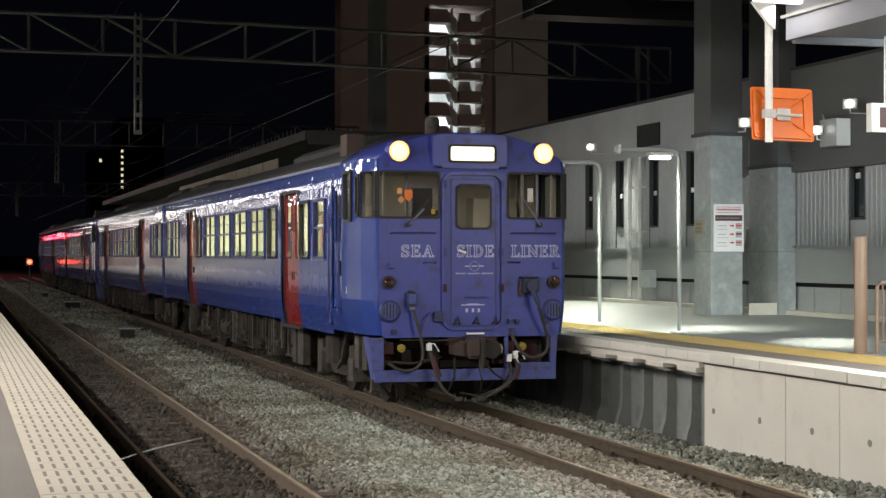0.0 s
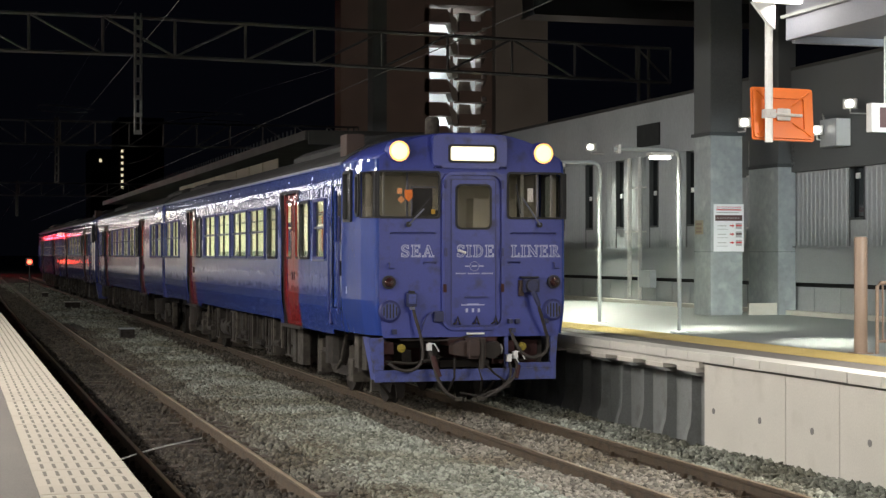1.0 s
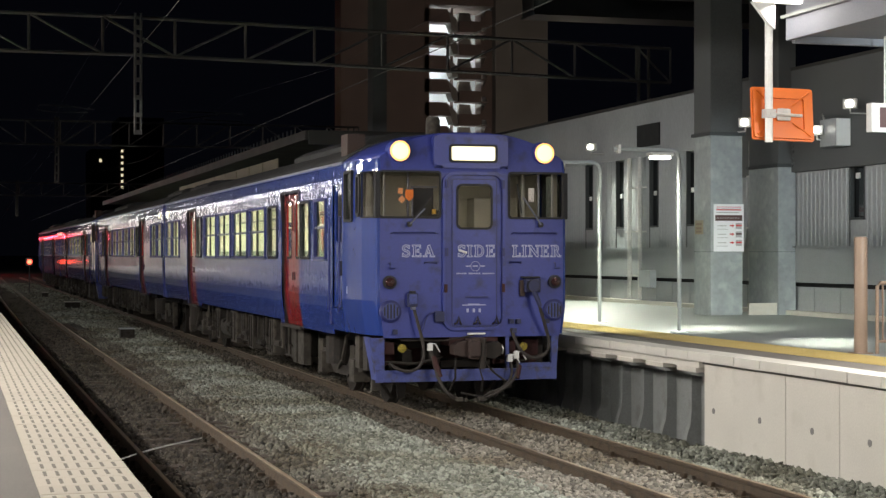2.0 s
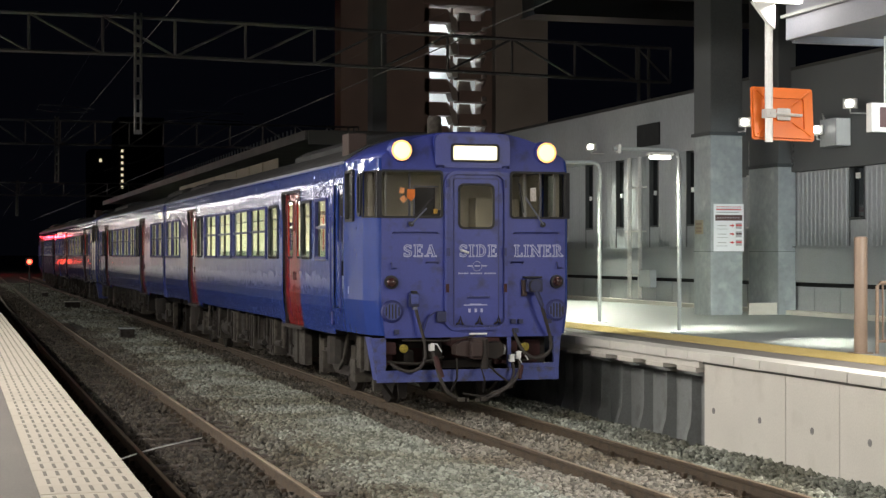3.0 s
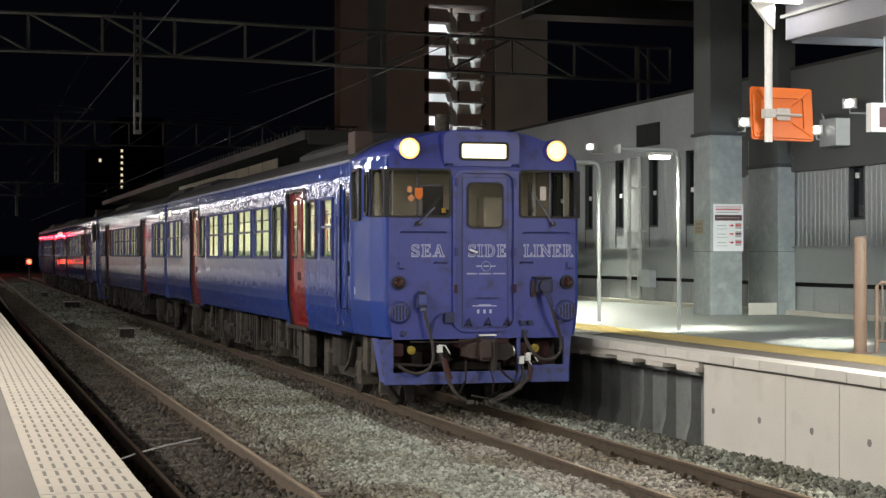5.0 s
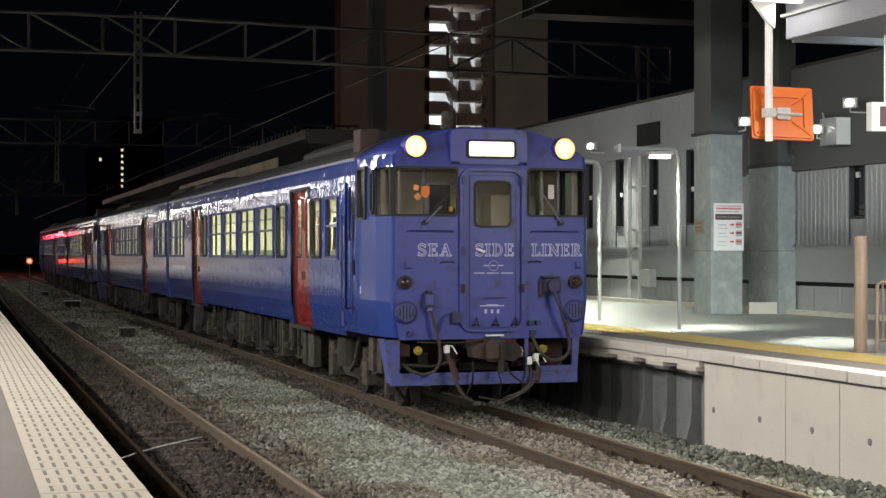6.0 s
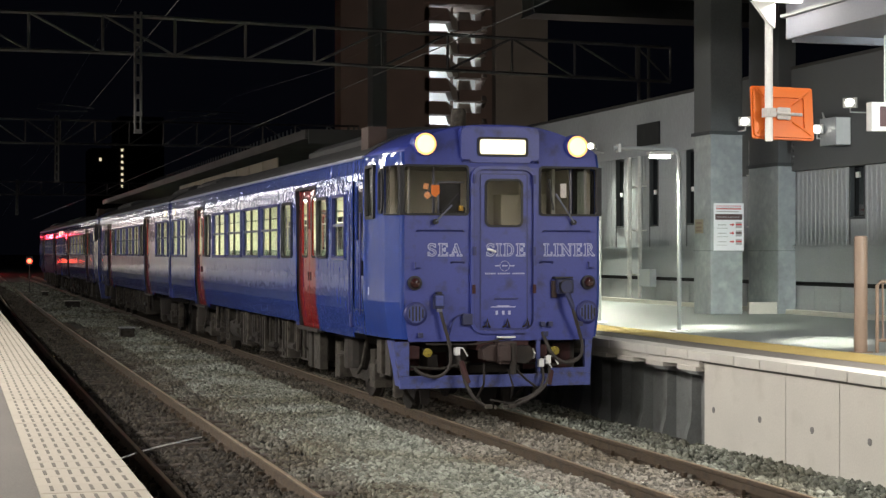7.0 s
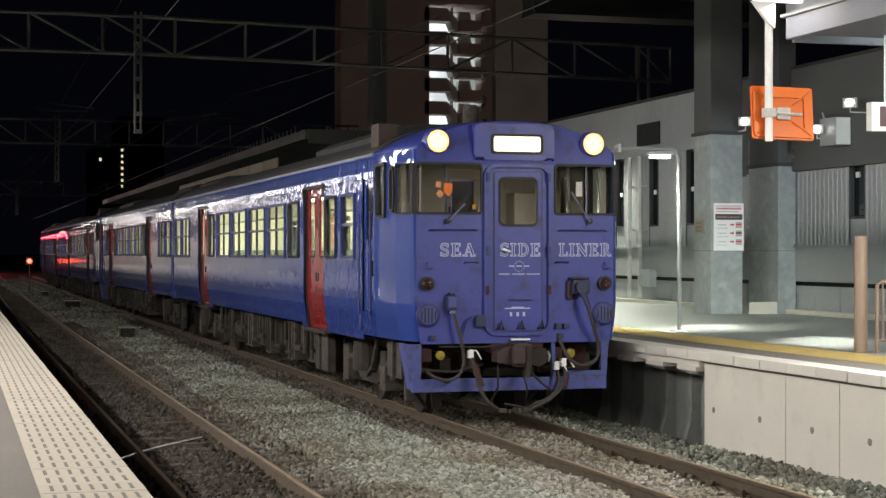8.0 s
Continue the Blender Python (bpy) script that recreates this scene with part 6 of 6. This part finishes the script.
    for s0, s1 in ((0.75, 1.0), (1.2, 1.45), (4.95, 5.4), (5.55, 5.8)):
        for sx in (-1, 1):
            boxpart("step_bracket", car, M["under2"], (sx * 1.18 - 0.06, sx * 1.18 + 0.06, s0, s1, 0.36 if s0 > 4 else 0.55, 1.0), 0.015)
    for sx in (-1, 1):
        bm = bmesh.new()
        extrude_profile(bm, [(sx * 0.57 - 0.05, 0.11), (sx * 0.57 + 0.05, 0.11), (sx * 0.57 + 0.09, 0.50), (sx * 0.57 + 0.09, 0.88), (sx * 0.57 - 0.09, 0.88), (sx * 0.57 - 0.09, 0.50)], [(0, 1.50, 0), (0, 1.56, 0)])
        part("rail_guard", bm, M["under"], car, "grimy guard iron over the rail")
        boxpart("brake_block", car, M["under2"], (sx * 0.60 - 0.06, sx * 0.60 + 0.06, 1.60, 1.72, 0.28, 0.62), 0.03)
        boxpart("sand_box", car, M["under2"], (sx * 0.98 - 0.16, sx * 0.98 + 0.16, 1.35, 1.70, 0.55, 0.98), 0.02, "dusty sand box")
        bm = bmesh.new()
        sweep(bm, [(sx * 0.98, 1.5, 0.56), (sx * 0.86, 1.58, 0.34), (sx * 0.66, 1.66, 0.10)], 0.025, 6)
        part("sand_pipe", bm, M["under2"], car)
    # pipes, hangers and tanks under the floor
    rng = random.Random(5)
    for sx in (-1, 1):
        for k in range(26):
            s = 5.9 + 0.36 * k + rng.uniform(-0.1, 0.1)
            zb = rng.uniform(0.34, 0.62)
            x = sx * rng.uniform(1.18, 1.30)
            bm = bmesh.new()
            if k % 3 == 0:
                sweep(bm, [(x, s, 1.0), (x, s + 0.02, zb + 0.1), (x * 0.9, s + 0.08, zb)], 0.022, 6)
                part("drain_pipe", bm, M["under2"], car)
            elif k % 3 == 1:
                box(bm, x - 0.02, x + 0.02, s, s + 0.07, zb, 1.0, 0.006)
                part("hanger_strap", bm, M["under2"], car)
            else:
                sweep(bm, [(x, s, zb + 0.15), (x, s + 0.5, zb + 0.13)], 0.05, 8)
                part("pipe_run", bm, M["under"], car)
        bm = bmesh.new()
        sweep(bm, [(sx * 1.05, 12.1, 0.62), (sx * 1.05, 12.15, 0.62), (sx * 1.05, 13.5, 0.62), (sx * 1.05, 13.55, 0.62)], [0.14, 0.19, 0.19, 0.14], 14)
        part("air_tank", bm, M["under"], car, "dark cylindrical air tank", smooth=True)
    # inside: walls, ceiling, tubes, seats
    boxpart("inner_ceiling", car, M["cream"], (-1.30, 1.30, 2.2, LEN - 0.1, 3.22, 3.25))
    boxpart("rear_bulkhead", car, M["cream"], (-1.36, 1.36, LEN - 0.08, LEN - 0.04, 1.14, 3.25))
    boxpart("rear_end", car, M["blue_dark"], (-1.43, 1.43, LEN - 0.03, LEN, 1.02, 3.36), label="blue car end")
    for sx in (-1, 1):
        boxpart("side_lamp", car, M["rollsign"], (sx * 1.46 - 0.02, sx * 1.46 + 0.02, 20.42, 20.52, 3.02, 3.16), 0.01, "small glowing side lamp")
    boxpart("gangway_bellows", car, M["gasket"], (-0.42, 0.42, LEN, LEN + 0.24, 1.1, 3.1), 0.05)
    boxpart("cab_bulkhead", car, M["cabin"], (-1.36, 1.36, 2.05, 2.10, 1.14, 3.30))
    boxpart("cab_ceiling", car, M["cabin"], (-1.25, 1.25, 0.15, 2.05, 3.22, 3.24))
    boxpart("cab_desk", car, M["cabin"], (-1.25, -0.45, 0.12, 0.65, 1.14, 2.50), 0.03, "driver's desk")
    boxpart("cab_desk", car, M["cabin"], (0.50, 1.25, 0.12, 0.5, 1.14, 2.45), 0.03, "second cab desk")
    for sx in (-1, 1):
        boxpart("cab_side_lining", car, M["cabin"], (sx * 1.33 - 0.012, sx * 1.33 + 0.012, 0.50, 2.05, 1.14, 2.55))
        boxpart("cab_side_lining", car, M["cabin"], (sx * 1.335 - 0.012, sx * 1.335 + 0.012, 1.24, 2.05, 2.55, 3.22))
        boxpart("cab_corner_post", car, M["cabin"], (sx * 1.30 - 0.03, sx * 1.30 + 0.03, 0.42, 0.47, 2.5, 3.22))
    boxpart("cab_seat", car, M["seat"], (-1.05, -0.60, 1.15, 1.30, 1.7, 2.62), 0.05, "driver's seat back")
    boxpart("cab_cabinet", car, M["cabin"], (0.55, 1.20, 1.70, 2.04, 1.14, 2.9), 0.02, "grey equipment cabinet in the cab")
    for x in (-0.80, 1.02):
        bm = bmesh.new()
        sweep(bm, [(x, 0.3, 2.4), (x, 0.3, 3.2)], 0.016, 6)
        part("cab_pole", bm, M["frame"], car)
    boxpart("cab_sunblind", car, M["frame"], (-0.80, -0.46, 0.10, 0.12, 2.975, 2.99))
    boxpart("blind_guide", car, M["frame"], (-0.80, -0.782, 0.10, 0.12, 2.52, 2.975))
    boxpart("blind_sheet", car, M["gasket"], (-0.78, -0.50, 0.13, 0.14, 2.62, 2.97), label="dark smoked sun blind")
    # added block whose colour imitates a yellow reflection in the glass
    boxpart("desk_case", car, M["glint_yellow"], (-0.525, -0.48, 0.07, 0.12, 2.63, 2.69), 0.006, "small yellow-orange block painted as a reflection in the windscreen")
    boxpart("door_post", car, M["post"], (0.985, 1.03, 0.9, 0.95, 1.14, 3.2), 0.008, "pale upright post in the cab")
    boxpart("screen_post", car, M["post"], (-1.165, -1.14, 0.16, 0.19, 2.5, 3.2), 0.006, "pale upright post in the cab")
    boxpart("screen_post", car, M["post"], (1.155, 1.185, 0.16, 0.19, 2.5, 3.2), 0.006)
    boxpart("desk_instrument", car, M["gasket"], (-0.30, 0.02, 1.6, 1.9, 1.14, 2.72), 0.03, "dark cabinet behind the end door")
    boxpart("cab_lamp", car, M["cab_tube"], (-0.5, 0.5, 0.22, 0.34, 3.195, 3.215))
    boxpart("paper_slip", car, M["paper"], (0.80, 0.88, 0.08, 0.085, 2.80, 2.98))
    for sx in (-1, 1):
        for k in range(5):
            boxpart("ceiling_tube", car, M["tube"], (sx * 0.55 - 0.15, sx * 0.55 + 0.15, 2.7 + 3.7 * k, 5.7 + 3.7 * k, 3.20, 3.215), label="glowing ceiling tube")
        bm = bmesh.new()
        sweep(bm, [(sx * 1.05, 2.6, 2.72), (sx * 1.05, 20.5, 2.72)], 0.02, 6)
        part("luggage_rack", bm, M["steel"], car)
        for k in range(8):
            s = 6.9 + 0.98 * k
            bm = bmesh.new()
            box(bm, sx * 0.85 - 0.45, sx * 0.85 + 0.45, s, s + 0.16, 1.5, 2.16, 0.05)
            st = part("seat_back", bm, M["seat"], car, "green seat with a tall back")
            boxpart("seat_cushion", st, M["seat"], (sx * 0.85 - 0.45, sx * 0.85 + 0.45, s + 0.16, s + 0.6, 1.45, 1.6), 0.04)
    return car


car = build_car()
WHEEL_R = 0.43
bm = bmesh.new()
for sx in (-1, 1):
    sweep(bm, [(sx * 0.50, 0, 0), (sx * 0.52, 0, 0), (sx * 0.535, 0, 0), (sx * 0.63, 0, 0)], [WHEEL_R + 0.027, WHEEL_R + 0.027, WHEEL_R, WHEEL_R - 0.005], 40)
    sweep(bm, [(sx * 0.63, 0, 0), (sx * 0.66, 0, 0)], 0.14, 16)
    for k in range(4):
        a = math.pi / 2 * k
        sweep(bm, [(sx * 0.631, 0.27 * math.cos(a), 0.27 * math.sin(a)), (sx * 0.636, 0.27 * math.cos(a), 0.27 * math.sin(a))], 0.05, 10)
sweep(bm, [(-0.6, 0, 0), (0.6, 0, 0)], 0.08, 14)
wheel_mesh = finish("wheelset", bm, M["under"], True)
AXLES = (2.15, 4.25, 16.85, 18.95)
for s in AXLES:
    w = new("wheelset", wheel_mesh)
    w.parent, w.location = car, (0, s, WHEEL_R)
cars = [car] + [copy_thing(car, pose(0, 0, 0)) for _ in range(3)]
tagged(cars[0], "blue diesel railcar with lit headlights leading the train", group="railcars of the train")
for c in cars[1:]:
    tagged(c, "blue diesel railcar with red doors coupled in the train", group="railcars of the train")


# ---- what moves: the train pulls in slowly ----
FRONT = [(0, 20.98), (1.0, 20.98), (1.5, 20.965), (2.0, 20.94), (3.0, 20.86), (3.5, 20.80), (4.0, 20.71), (4.5, 20.60), (5.2, 20.41), (6.0, 20.17), (6.5, 19.965), (7.0, 19.72), (7.5, 19.45), (8.0, 19.17)]


def motions():
    for i, c in enumerate(cars):
        flip = i % 2 == 1
        off = (0, 42.7, 42.7, 85.4)[i]
        walk(c, [(t, pose(0, y + off, 0, 0, 0, 180 if flip else 0)) for t, y in FRONT])
        for w in [o for o in c.children if o.name.startswith("wheelset")]:
            at = w.location.copy()
            turn = 1 if not flip else -1
            walk(w, [(t, pose(at.x, at.y, at.z, turn * math.degrees((FRONT[0][1] - y) / WHEEL_R))) for t, y in FRONT])


motions()
